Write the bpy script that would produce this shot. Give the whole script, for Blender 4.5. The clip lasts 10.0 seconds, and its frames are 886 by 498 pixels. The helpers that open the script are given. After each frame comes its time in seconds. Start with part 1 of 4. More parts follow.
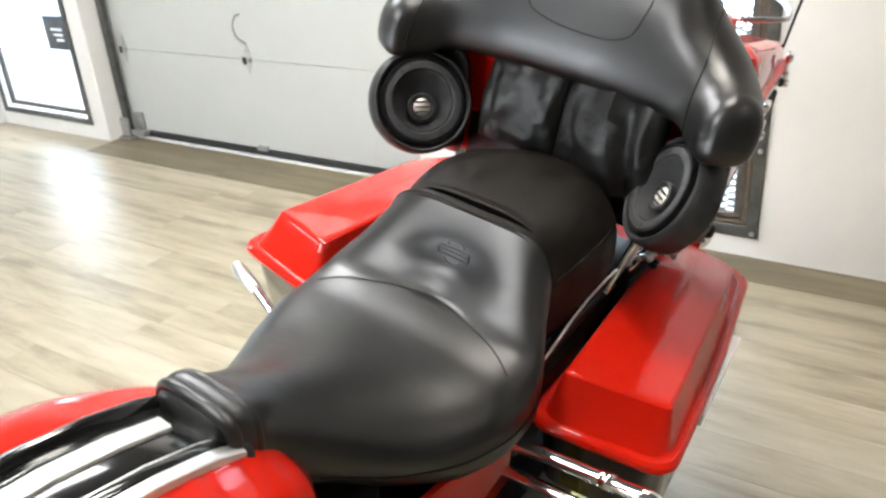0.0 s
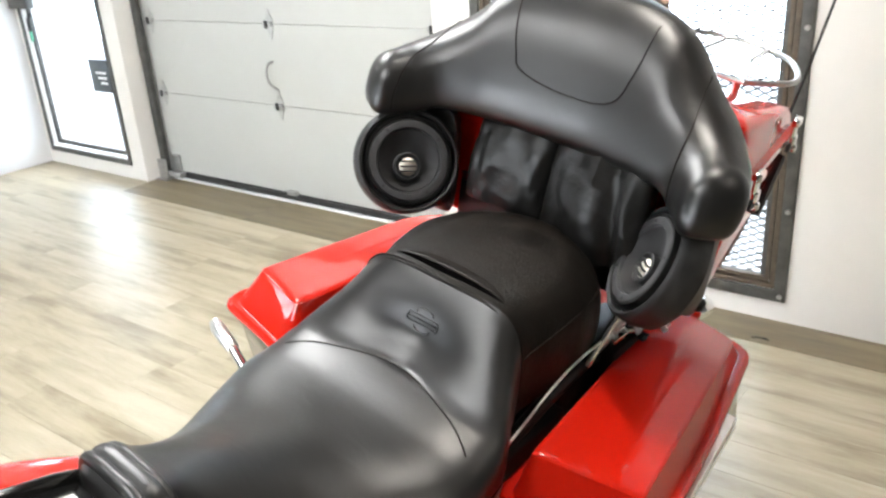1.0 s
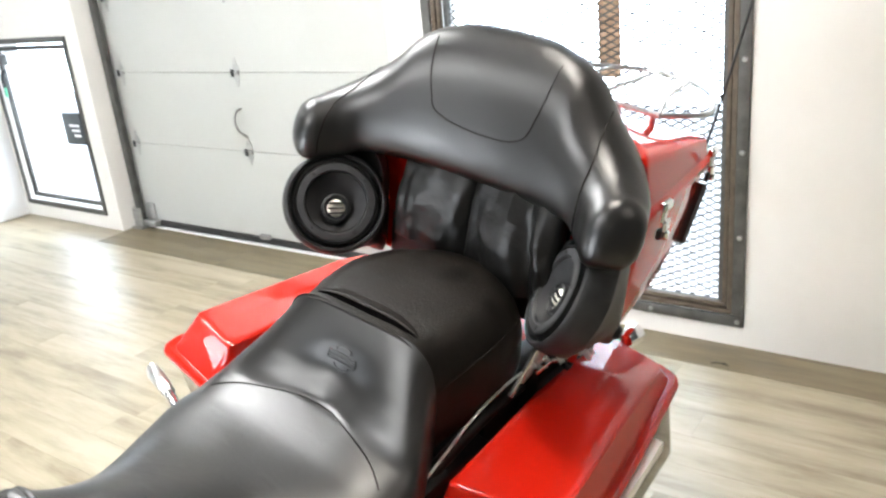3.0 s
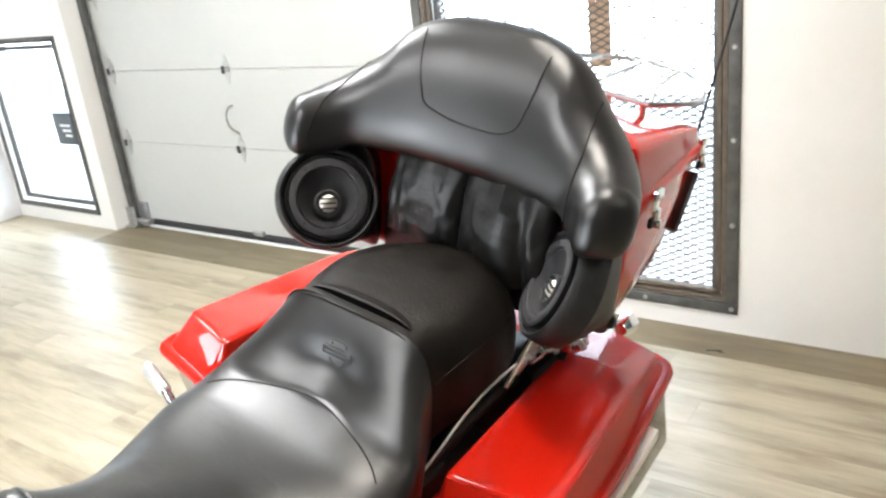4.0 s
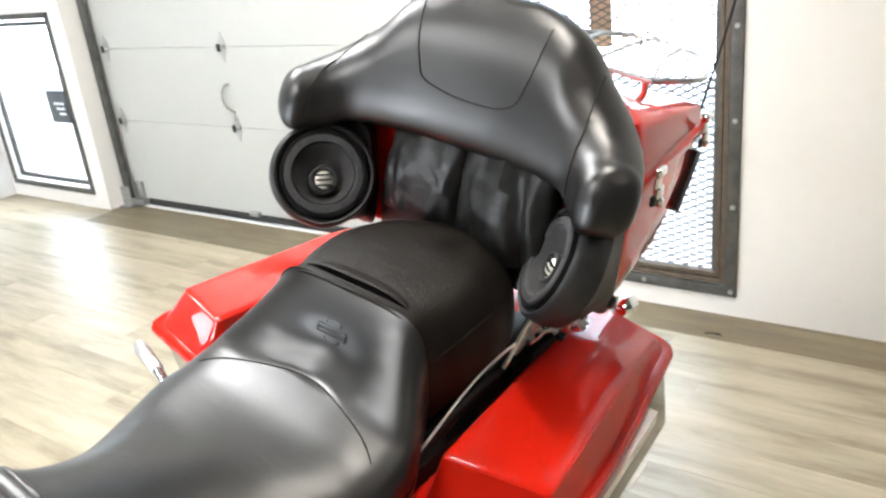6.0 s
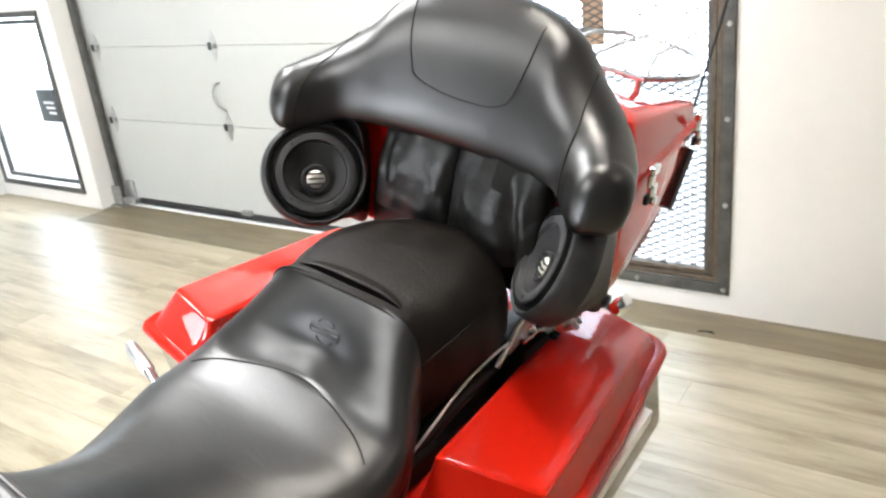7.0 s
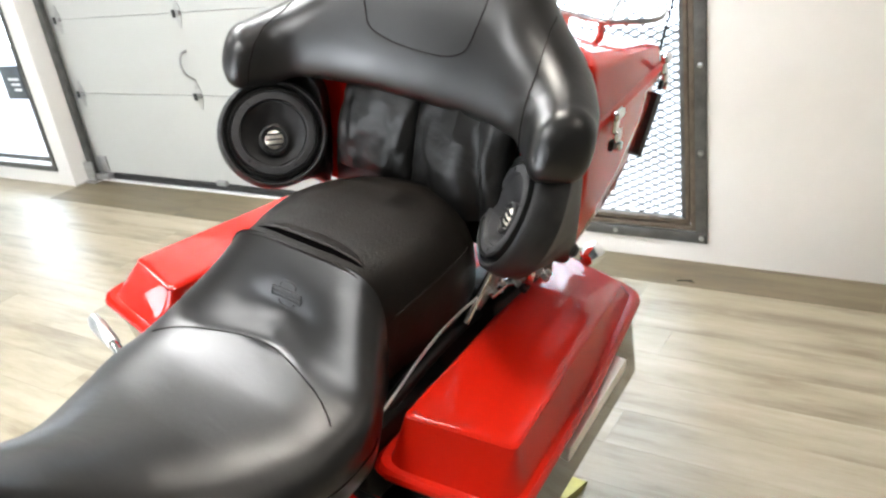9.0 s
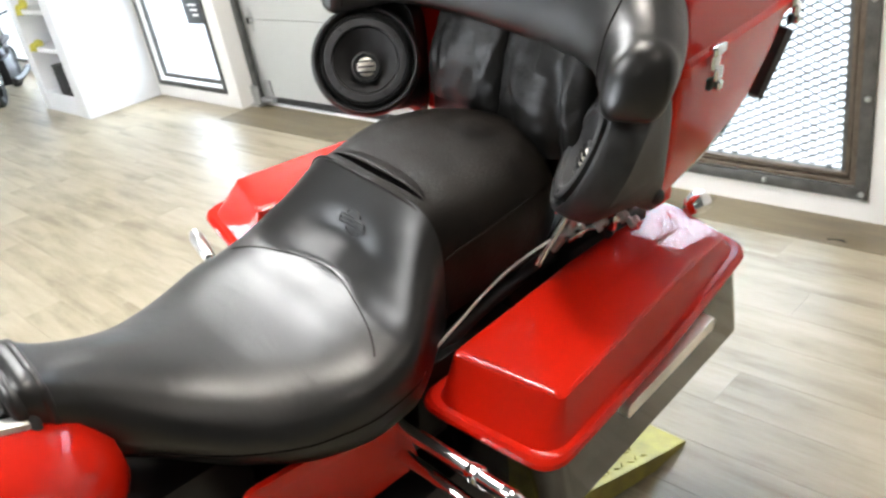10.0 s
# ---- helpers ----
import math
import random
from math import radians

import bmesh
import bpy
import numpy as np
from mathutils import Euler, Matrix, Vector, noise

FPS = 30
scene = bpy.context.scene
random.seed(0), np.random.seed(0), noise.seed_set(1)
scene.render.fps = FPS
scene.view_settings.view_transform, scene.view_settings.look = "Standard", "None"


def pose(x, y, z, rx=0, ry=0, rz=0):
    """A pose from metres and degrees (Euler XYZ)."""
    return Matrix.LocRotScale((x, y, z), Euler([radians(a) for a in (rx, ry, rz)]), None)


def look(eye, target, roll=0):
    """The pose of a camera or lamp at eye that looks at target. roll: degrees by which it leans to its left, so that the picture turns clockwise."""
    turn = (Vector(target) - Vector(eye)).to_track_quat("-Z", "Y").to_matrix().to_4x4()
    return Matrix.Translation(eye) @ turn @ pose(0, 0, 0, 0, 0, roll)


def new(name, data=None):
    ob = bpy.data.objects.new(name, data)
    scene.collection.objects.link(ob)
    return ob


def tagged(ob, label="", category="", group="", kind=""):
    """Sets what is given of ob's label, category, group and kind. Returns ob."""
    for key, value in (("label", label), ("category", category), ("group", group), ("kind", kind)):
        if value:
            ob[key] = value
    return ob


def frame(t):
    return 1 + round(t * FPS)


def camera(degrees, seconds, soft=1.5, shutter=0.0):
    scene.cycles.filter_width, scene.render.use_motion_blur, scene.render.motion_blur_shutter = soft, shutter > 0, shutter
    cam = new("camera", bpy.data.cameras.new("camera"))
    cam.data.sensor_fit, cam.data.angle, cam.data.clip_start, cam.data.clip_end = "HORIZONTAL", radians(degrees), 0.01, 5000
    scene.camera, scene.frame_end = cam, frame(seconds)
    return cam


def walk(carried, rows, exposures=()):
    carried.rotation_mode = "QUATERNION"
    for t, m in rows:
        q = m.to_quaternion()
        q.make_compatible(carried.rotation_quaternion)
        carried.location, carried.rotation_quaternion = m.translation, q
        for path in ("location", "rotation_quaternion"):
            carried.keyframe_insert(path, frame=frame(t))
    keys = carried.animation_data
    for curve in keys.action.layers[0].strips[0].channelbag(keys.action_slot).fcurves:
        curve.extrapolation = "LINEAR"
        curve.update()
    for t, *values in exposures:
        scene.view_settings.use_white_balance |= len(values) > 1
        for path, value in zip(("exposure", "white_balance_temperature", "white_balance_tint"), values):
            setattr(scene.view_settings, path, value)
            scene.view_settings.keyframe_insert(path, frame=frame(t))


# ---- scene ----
cam = camera(57.2, 10.0, soft=2.5, shutter=0.15)
PATH = [
    (0, (0.791, 0.367, 1.583), (-0.224, 1.859, 0.722), -4.1),
    (0.3, (0.806, 0.422, 1.599), (-0.201, 1.949, 0.789), -6.8),
    (0.5, (0.821, 0.44, 1.598), (-0.225, 1.954, 0.815), -7.1),
    (1, (0.867, 0.499, 1.592), (-0.265, 1.962, 0.833), -3.8),
    (1.5, (0.905, 0.542, 1.573), (-0.273, 1.956, 0.79), -3.8),
    (1.7, (0.925, 0.541, 1.572), (-0.247, 1.970, 0.809), -3.4),
    (2, (0.952, 0.561, 1.577), (-0.155, 2.045, 0.822), -3.8),
    (2.5, (0.992, 0.547, 1.594), (-0.138, 2.05, 0.915), -5.0),
    (4, (1.009, 0.547, 1.597), (-0.114, 2.05, 0.906), -6.7),
    (4.5, (1.007, 0.547, 1.589), (-0.117, 2.041, 0.878), -6.7),
    (5, (1.005, 0.55, 1.587), (-0.121, 2.043, 0.876), -6.5),
    (5.5, (0.998, 0.559, 1.581), (-0.123, 2.049, 0.858), -6.4),
    (7, (0.987, 0.572, 1.574), (-0.11, 2.074, 0.839), -6.3),
    (7.5, (0.989, 0.574, 1.575), (-0.098, 2.085, 0.842), -6.3),
    (8, (1.007, 0.602, 1.566), (-0.026, 2.142, 0.816), -7.8),
    (8.5, (1.008, 0.614, 1.554), (-0.025, 2.138, 0.773), -8.2),
    (9, (1.006, 0.613, 1.542), (-0.054, 2.098, 0.723), -8.6),
    (9.2, (1.021, 0.627, 1.534), (-0.039, 2.100, 0.693), -8.6),
    (9.5, (1.053, 0.668, 1.516), (-0.073, 2.036, 0.589), -9.5),
    (9.7, (1.087, 0.720, 1.516), (-0.130, 2.046, 0.643), -8.6),
    (10, (1.116, 0.744, 1.5), (-0.239, 1.91, 0.604), -10.6),
]
walk(cam, [(t, look(eye, target, roll)) for t, eye, target, roll in PATH], exposures=[(0.0, -0.04), (1.3, -0.04), (2.5, 0.04), (7.5, 0.14), (10.0, 0.04)])

# ---- light ----
world = bpy.data.worlds.new("world")
scene.world = world
world.use_nodes = True
wn = world.node_tree
sky = wn.nodes.new("ShaderNodeTexSky")
sky.sky_type, sky.sun_disc = "NISHITA", False
sky.sun_elevation, sky.sun_rotation = radians(50), radians(20)
wn.links.new(sky.outputs[0], wn.nodes["Background"].inputs[0])
wn.nodes["Background"].inputs[1].default_value = 0.12
sun_data = bpy.data.lights.new("sun", "SUN")
sun_data.energy, sun_data.angle, sun_data.color = 1.0, radians(12), (1.0, 0.96, 0.9)
new("sun", sun_data).matrix_world = look((2, 9, 12), (0, 3, 0))
LAMP = 27.0        # watts of each ceiling panel
GLOW = 9.5        # brightness of the hazy daylight outside


# ---- materials ----
def material(name, base, rough=0.5, metal=0.0, coat=0.0, grain=0.0, scale=20.0, bump=0.0, bump_scale=200.0, rough_var=0.0, tone=None):
    """A principled material with two scales of colour variation and fine relief."""
    m = bpy.data.materials.new(name)
    m.use_nodes = True
    n, l = m.node_tree.nodes, m.node_tree.links
    p = n["Principled BSDF"]
    p.inputs["Base Color"].default_value = (*base, 1)
    p.inputs["Roughness"].default_value = rough
    p.inputs["Metallic"].default_value = metal
    p.inputs["Coat Weight"].default_value = coat
    p.inputs["Coat Roughness"].default_value = 0.03
    co = n.new("ShaderNodeTexCoord")
    if grain > 0 or rough_var > 0:
        a, b = n.new("ShaderNodeTexNoise"), n.new("ShaderNodeTexNoise")
        a.inputs["Scale"].default_value, b.inputs["Scale"].default_value = scale, scale * 9
        a.inputs["Detail"].default_value, b.inputs["Detail"].default_value = 5, 3
        mix = n.new("ShaderNodeMath")
        mix.operation = "MULTIPLY_ADD"
        mix.inputs[1].default_value = 0.35
        l.new(co.outputs["Object"], a.inputs["Vector"])
        l.new(co.outputs["Object"], b.inputs["Vector"])
        l.new(b.outputs[0], mix.inputs[0])
        l.new(a.outputs[0], mix.inputs[2])
        ramp = n.new("ShaderNodeValToRGB")
        ramp.color_ramp.elements[0].position, ramp.color_ramp.elements[1].position = 0.4, 0.95
        lo = tone if tone else [c * (1 - grain) for c in base]
        hi = [min(1, c * (1 + grain)) for c in base]
        ramp.color_ramp.elements[0].color, ramp.color_ramp.elements[1].color = (*lo, 1), (*hi, 1)
        l.new(mix.outputs[0], ramp.inputs[0])
        if grain > 0:
            l.new(ramp.outputs[0], p.inputs["Base Color"])
        if rough_var > 0:
            mr = n.new("ShaderNodeMapRange")
            mr.inputs[1].default_value, mr.inputs[2].default_value = 0.35, 0.95
            mr.inputs[3].default_value, mr.inputs[4].default_value = max(0.02, rough - rough_var), rough + rough_var
            l.new(mix.outputs[0], mr.inputs[0])
            l.new(mr.outputs[0], p.inputs["Roughness"])
    if bump > 0:
        v, bp = n.new("ShaderNodeTexNoise"), n.new("ShaderNodeBump")
        v.inputs["Scale"].default_value, v.inputs["Detail"].default_value = bump_scale, 4
        bp.inputs["Strength"].default_value, bp.inputs["Distance"].default_value = bump, 0.002
        l.new(co.outputs["Object"], v.inputs["Vector"])
        l.new(v.outputs[0], bp.inputs["Height"])
        l.new(bp.outputs[0], p.inputs["Normal"])
    return m


def dull(m, level):
    """Weaker surface sheen for dyed leather, vinyl and plastics."""
    m.node_tree.nodes["Principled BSDF"].inputs["Specular IOR Level"].default_value = level
    return m


def glowing(name, color, strength):
    m = bpy.data.materials.new(name)
    m.use_nodes = True
    p = m.node_tree.nodes["Principled BSDF"]
    p.inputs["Base Color"].default_value = (*color, 1)
    p.inputs["Emission Color"].default_value = (*color, 1)
    p.inputs["Emission Strength"].default_value = strength
    return m


RED = material("red_paint", (0.62, 0.011, 0.002), 0.6, coat=1.0, grain=0.04, scale=6)
RED.node_tree.nodes["Principled BSDF"].inputs["Specular IOR Level"].default_value = 0.05
RED.node_tree.nodes["Principled BSDF"].inputs["Coat IOR"].default_value = 1.48
LEATHER = dull(material("black_leather", (0.0034, 0.0031, 0.0029), 0.36, grain=0.45, scale=7, bump=0.12, bump_scale=420, rough_var=0.07), 0.80)


def creased(m, scale, depth):
    """Soft hide creases: stretched noise under the fine grain."""
    n, l = m.node_tree.nodes, m.node_tree.links
    co = n.new("ShaderNodeTexCoord")
    mp = n.new("ShaderNodeMapping")
    mp.inputs["Scale"].default_value = (1.0, 2.4, 1.6)
    mp.inputs["Rotation"].default_value = (0.3, 0.2, 0.7)
    v, bp = n.new("ShaderNodeTexNoise"), n.new("ShaderNodeBump")
    v.inputs["Scale"].default_value, v.inputs["Detail"].default_value, v.inputs["Distortion"].default_value = scale, 3, 0.6
    bp.inputs["Strength"].default_value, bp.inputs["Distance"].default_value = 0.5, depth
    l.new(co.outputs["Object"], mp.inputs[0])
    l.new(mp.outputs[0], v.inputs["Vector"])
    l.new(v.outputs[0], bp.inputs["Height"])
    fine = [x for x in n if x.type == "BUMP" and x != bp][0]
    l.new(bp.outputs[0], fine.inputs["Normal"])


creased(LEATHER, 14.0, 0.0014)
SUEDE = dull(material("matt_black_vinyl", (0.0078, 0.0058, 0.0042), 0.47, grain=0.85, scale=16, bump=0.6, bump_scale=260, rough_var=0.20), 0.22)
POUCH = material("creased_black_leather", (0.007, 0.0068, 0.0065), 0.42, grain=0.4, scale=14, bump=0.5, bump_scale=60, rough_var=0.05)
dull(POUCH, 0.45)
creased(POUCH, 13.0, 0.006)
creased(SUEDE, 12.0, 0.002)
PLASTIC = dull(material("black_plastic", (0.007, 0.007, 0.007), 0.45, grain=0.3, scale=30, bump=0.2, bump_scale=900), 0.22)
GREY_PLASTIC = dull(material("grey_black_plastic", (0.028, 0.0285, 0.029), 0.45, grain=0.25, scale=30, bump=0.2, bump_scale=900), 0.32)
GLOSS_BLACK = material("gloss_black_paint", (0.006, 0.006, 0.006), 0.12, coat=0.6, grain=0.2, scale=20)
RUBBER = material("black_rubber", (0.02, 0.02, 0.02), 0.75, grain=0.3, scale=25)
CHROME = material("chrome", (0.86, 0.86, 0.87), 0.07, metal=1.0, rough_var=0.03, scale=12)
SATIN = material("satin_chrome", (0.82, 0.81, 0.79), 0.34, metal=0.9, grain=0.05, scale=15)
BRIGHT = material("polished_aluminium", (0.93, 0.93, 0.92), 0.45, metal=0.85, rough_var=0.05, scale=20)
BRUSHED = material("satin_metal", (0.6, 0.6, 0.6), 0.3, metal=1.0, grain=0.15, scale=40)
CONE_PAPER = dull(material("speaker_cone_paper", (0.030, 0.030, 0.031), 0.6, grain=0.3, scale=30, bump=0.2, bump_scale=300), 0.3)
SPEAKER_RING = dull(material("speaker_ring_plastic", (0.055, 0.055, 0.057), 0.5, grain=0.25, scale=40), 0.3)
TWEETER = material("tweeter_gold", (0.85, 0.8, 0.7), 0.3, metal=0.5)
DARK = material("dark_metal", (0.012, 0.012, 0.013), 0.45, metal=0.2, grain=0.3, scale=30)
WHITE_WALL = material("white_wall_paint", (0.78, 0.765, 0.735), 0.75, grain=0.04, scale=1.5, bump=0.15, bump_scale=120)
GREY_WALL = material("grey_wall_paint", (0.13, 0.128, 0.125), 0.75, grain=0.06, scale=1.5, bump=0.15, bump_scale=120)
WHITE_COOL = material("white_laminate", (0.82, 0.83, 0.85), 0.5, grain=0.02, scale=4)
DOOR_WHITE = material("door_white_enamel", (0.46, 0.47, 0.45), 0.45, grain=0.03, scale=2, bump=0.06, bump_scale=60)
CEILING = material("grey_ceiling_paint", (0.20, 0.20, 0.197), 0.85, grain=0.05, scale=2)
STEEL = material("dark_steel", (0.10, 0.10, 0.095), 0.5, metal=0.5, grain=0.4, scale=14, rough_var=0.1)
RUST = material("rusty_steel", (0.115, 0.092, 0.068), 0.65, metal=0.3, grain=0.5, scale=30, rough_var=0.1, tone=(0.08, 0.06, 0.045))
GALV = material("galvanised_steel", (0.42, 0.42, 0.41), 0.42, metal=0.85, grain=0.2, scale=40)
SEAL = material("door_seal_rubber", (0.015, 0.015, 0.015), 0.6, grain=0.3, scale=30)
YELLOW = material("yellow_tread_plate", (0.30, 0.255, 0.05), 0.38, metal=0.5, grain=0.35, scale=18, tone=(0.20, 0.165, 0.04), rough_var=0.1)
LENS = material("dark_red_lens", (0.018, 0.003, 0.003), 0.15, coat=0.5)
GLASS = bpy.data.materials.new("window_glass")
GLASS.use_nodes = True
GLASS.node_tree.nodes["Principled BSDF"].inputs["Transmission Weight"].default_value = 1.0
GLASS.node_tree.nodes["Principled BSDF"].inputs["Roughness"].default_value = 0.0
GLASS.node_tree.nodes["Principled BSDF"].inputs["IOR"].default_value = 1.02
OUTSIDE = glowing("daylight_haze", (0.76, 0.88, 1.0), GLOW)
SHOPFRONT = glowing("daylight_street", (0.90, 0.95, 1.0), 20.0)
STREET_WEST = glowing("daylight_street_west", (0.94, 0.97, 1.0), 4.0)
DIFFUSER = glowing("lamp_diffuser", (1.0, 0.985, 0.955), 12.0)


def plank_material(name, a, b, c):
    """Wood-look vinyl planks: mottled grain along x, slight tone by plank."""
    m = bpy.data.materials.new(name)
    m.use_nodes = True
    n, l = m.node_tree.nodes, m.node_tree.links
    p = n["Principled BSDF"]
    co, info, add = n.new("ShaderNodeTexCoord"), n.new("ShaderNodeObjectInfo"), n.new("ShaderNodeVectorMath")
    add.operation = "MULTIPLY_ADD"
    add.inputs[1].default_value = (37.0, 91.0, 13.0)
    l.new(info.outputs["Random"], add.inputs[0])
    l.new(co.outputs["Object"], add.inputs[2])

    def cloud(stretch, scale, detail, weight, total, warp=0.0):
        mp, t, w = n.new("ShaderNodeMapping"), n.new("ShaderNodeTexNoise"), n.new("ShaderNodeMath")
        mp.inputs["Scale"].default_value = (1.0, stretch, 1.0)
        t.inputs["Scale"].default_value, t.inputs["Detail"].default_value, t.inputs["Distortion"].default_value = scale, detail, warp
        w.operation = "MULTIPLY_ADD"
        w.inputs[1].default_value = weight
        l.new(add.outputs[0], mp.inputs["Vector"])
        l.new(mp.outputs[0], t.inputs["Vector"])
        l.new(t.outputs[0], w.inputs[0])
        if total is None:
            w.inputs[2].default_value = 0.0
        else:
            l.new(total, w.inputs[2])
        return t, w.outputs[0]
    streak, s = cloud(9.0, 1.7, 6, 0.44, None, 0.3)
    blot, s = cloud(3.4, 2.2, 4, 0.42, s, 0.6)
    fine, s = cloud(14.0, 14.0, 3, 0.16, s)
    tone = n.new("ShaderNodeMath")
    tone.operation = "MULTIPLY_ADD"
    tone.inputs[1].default_value = 0.07
    l.new(info.outputs["Random"], tone.inputs[0])
    l.new(s, tone.inputs[2])
    ramp = n.new("ShaderNodeValToRGB")
    r = ramp.color_ramp
    r.elements[0].position, r.elements[0].color = 0.40, (*a, 1)
    r.elements[1].position, r.elements[1].color = 0.70, (*c, 1)
    mid = r.elements.new(0.54)
    mid.color = (*b, 1)
    l.new(tone.outputs[0], ramp.inputs[0])
    l.new(ramp.outputs[0], p.inputs["Base Color"])
    mr = n.new("ShaderNodeMapRange")
    mr.inputs[1].default_value, mr.inputs[2].default_value = 0.3, 0.7
    mr.inputs[3].default_value, mr.inputs[4].default_value = 0.33, 0.44
    l.new(blot.outputs[0], mr.inputs[0])
    l.new(mr.outputs[0], p.inputs["Roughness"])
    p.inputs["Specular IOR Level"].default_value = 0.85
    bp = n.new("ShaderNodeBump")
    bp.inputs["Strength"].default_value, bp.inputs["Distance"].default_value = 0.2, 0.002
    l.new(streak.outputs[0], bp.inputs["Height"])
    l.new(bp.outputs[0], p.inputs["Normal"])
    return m


PLANK = plank_material("vinyl_plank", (0.225, 0.184, 0.115), (0.385, 0.335, 0.235), (0.49, 0.44, 0.335))
# Darker tone for the plank rows along the north wall.
PLANK_DARK = plank_material("dark_vinyl_plank", (0.11, 0.085, 0.045), (0.17, 0.135, 0.075), (0.24, 0.20, 0.12))


# ---- mesh helpers ----
def part(name, bm, mat, parent=None, label="", smooth=True, kind="", category="", m=None, sharp=42):
    """Link a bmesh as one mesh object."""
    me = bpy.data.meshes.new(name)
    bmesh.ops.recalc_face_normals(bm, faces=bm.faces)
    for f in bm.faces:
        f.smooth = smooth
    bm.to_mesh(me)
    bm.free()
    me.materials.append(mat)
    if smooth:
        me.set_sharp_from_angle(angle=radians(sharp))
    ob = new(name, me)
    if m is not None:
        ob.matrix_world = m
    if parent is not None:
        ob.parent = parent
    return tagged(ob, label, category, "", kind)


def box(bm, x0, x1, y0, y1, z0, z1, bevel=0.0, seg=2):
    vs = [bm.verts.new((x, y, z)) for x in (x0, x1) for y in (y0, y1) for z in (z0, z1)]
    fs = [bm.faces.new([vs[i] for i in q]) for q in ((0, 1, 3, 2), (4, 6, 7, 5), (0, 4, 5, 1), (2, 3, 7, 6), (0, 2, 6, 4), (1, 5, 7, 3))]
    if bevel > 0:
        es = list({e for f in fs for e in f.edges})
        bmesh.ops.bevel(bm, geom=es, offset=bevel, segments=seg, affect="EDGES", profile=0.5)
    return bm


def boxes(*rows, bevel=0.0):
    bm = bmesh.new()
    for r in rows:
        box(bm, *r, bevel=bevel)
    return bm


def smoothly(ks, vs, x):
    """Cubic interpolation through keys, without overshoot."""
    ks, vs = np.asarray(ks, float), np.asarray(vs, float)
    d = np.diff(vs) / np.diff(ks)
    s = np.zeros(len(ks))
    for i in range(1, len(ks) - 1):
        s[i] = 0 if d[i - 1] * d[i] <= 0 else 2 * d[i - 1] * d[i] / (d[i - 1] + d[i])
    s[0], s[-1] = d[0], d[-1]
    x = np.clip(np.asarray(x, float), ks[0], ks[-1])
    i = np.clip(np.searchsorted(ks, x) - 1, 0, len(ks) - 2)
    h = ks[i + 1] - ks[i]
    t = (x - ks[i]) / h
    return ((2 * t**3 - 3 * t**2 + 1) * vs[i] + (t**3 - 2 * t**2 + t) * h * s[i] + (3 * t**2 - 2 * t**3) * vs[i + 1] + (t**3 - t**2) * h * s[i + 1])


def through_points(pts, n, closed=False):
    """A Catmull-Rom curve through pts, n points evenly along it."""
    p = np.asarray(pts, float)
    ext = np.vstack([p[-1], p, p[0], p[1]]) if closed else np.vstack([2 * p[0] - p[1], p, 2 * p[-1] - p[-2]])
    out = []
    for i in range(len(ext) - 3):
        a, b, c, d = ext[i:i + 4]
        for t in np.linspace(0, 1, 12, endpoint=False):
            out.append(0.5 * (2 * b + (c - a) * t + (2 * a - 5 * b + 4 * c - d) * t**2 + (3 * b - a - 3 * c + d) * t**3))
    out.append(p[0] if closed else p[-1])
    out = np.array(out)
    s = np.concatenate([[0], np.cumsum(np.linalg.norm(np.diff(out, axis=0), axis=1))])
    u = np.linspace(0, s[-1], n, endpoint=not closed)
    return np.stack([np.interp(u, s, out[:, k]) for k in range(3)], axis=1)


def skin(rings, cap=True, ring_closed=True, bm=None):
    bm = bm or bmesh.new()
    rows = [[bm.verts.new(tuple(p)) for p in r] for r in rings]
    n = len(rows[0])
    for a, b in zip(rows, rows[1:]):
        for i in range(n if ring_closed else n - 1):
            j = (i + 1) % n
            bm.faces.new((a[i], a[j], b[j], b[i]))
    if cap:
        bm.faces.new(rows[0])
        bm.faces.new(rows[-1][::-1])
    return bm


def tube(pts, r, n=60, sides=10, bm=None, straight=False):
    """A round bar along a curve."""
    c = np.asarray(pts, float) if straight else through_points(pts, n)
    t = np.gradient(c, axis=0)
    t /= np.linalg.norm(t, axis=1)[:, None] + 1e-9
    up = np.array([0.0, 0.0, 1.0]) if abs(t[0][2]) < 0.9 else np.array([1.0, 0.0, 0.0])
    rings = []
    for p, d in zip(c, t):
        a = np.cross(d, up)
        a /= np.linalg.norm(a) + 1e-9
        up = np.cross(a, d)
        rings.append([p + r * (math.cos(k) * a + math.sin(k) * up) for k in np.linspace(0, 2 * math.pi, sides, endpoint=False)])
    return skin(rings, bm=bm)


def lathe(profile, m, n=48, cap=True):
    """Turn (radius, height) pairs about the local z axis, placed by m."""
    rings = []
    for r, h in profile:
        rings.append([m @ Vector((max(r, 0.0003) * math.cos(a), max(r, 0.0003) * math.sin(a), h)) for a in np.linspace(0, 2 * math.pi, n, endpoint=False)])
    return skin(rings, cap=cap)


def rounded(corners, radius, per=7):
    """A rounded polygon: corners are 3D points in order."""
    c = [np.asarray(p, float) for p in corners]
    rs = radius if isinstance(radius, (list, tuple)) else [radius] * len(c)
    out = []
    for i in range(len(c)):
        a, b, d, r = c[i - 1], c[i], c[(i + 1) % len(c)], rs[i]
        u, v = (a - b) / np.linalg.norm(a - b), (d - b) / np.linalg.norm(d - b)
        p0, p1 = b + u * r, b + v * r
        for t in np.linspace(0, 1, per):
            out.append((1 - t)**2 * p0 + 2 * t * (1 - t) * b + t**2 * p1)
    return np.array(out)


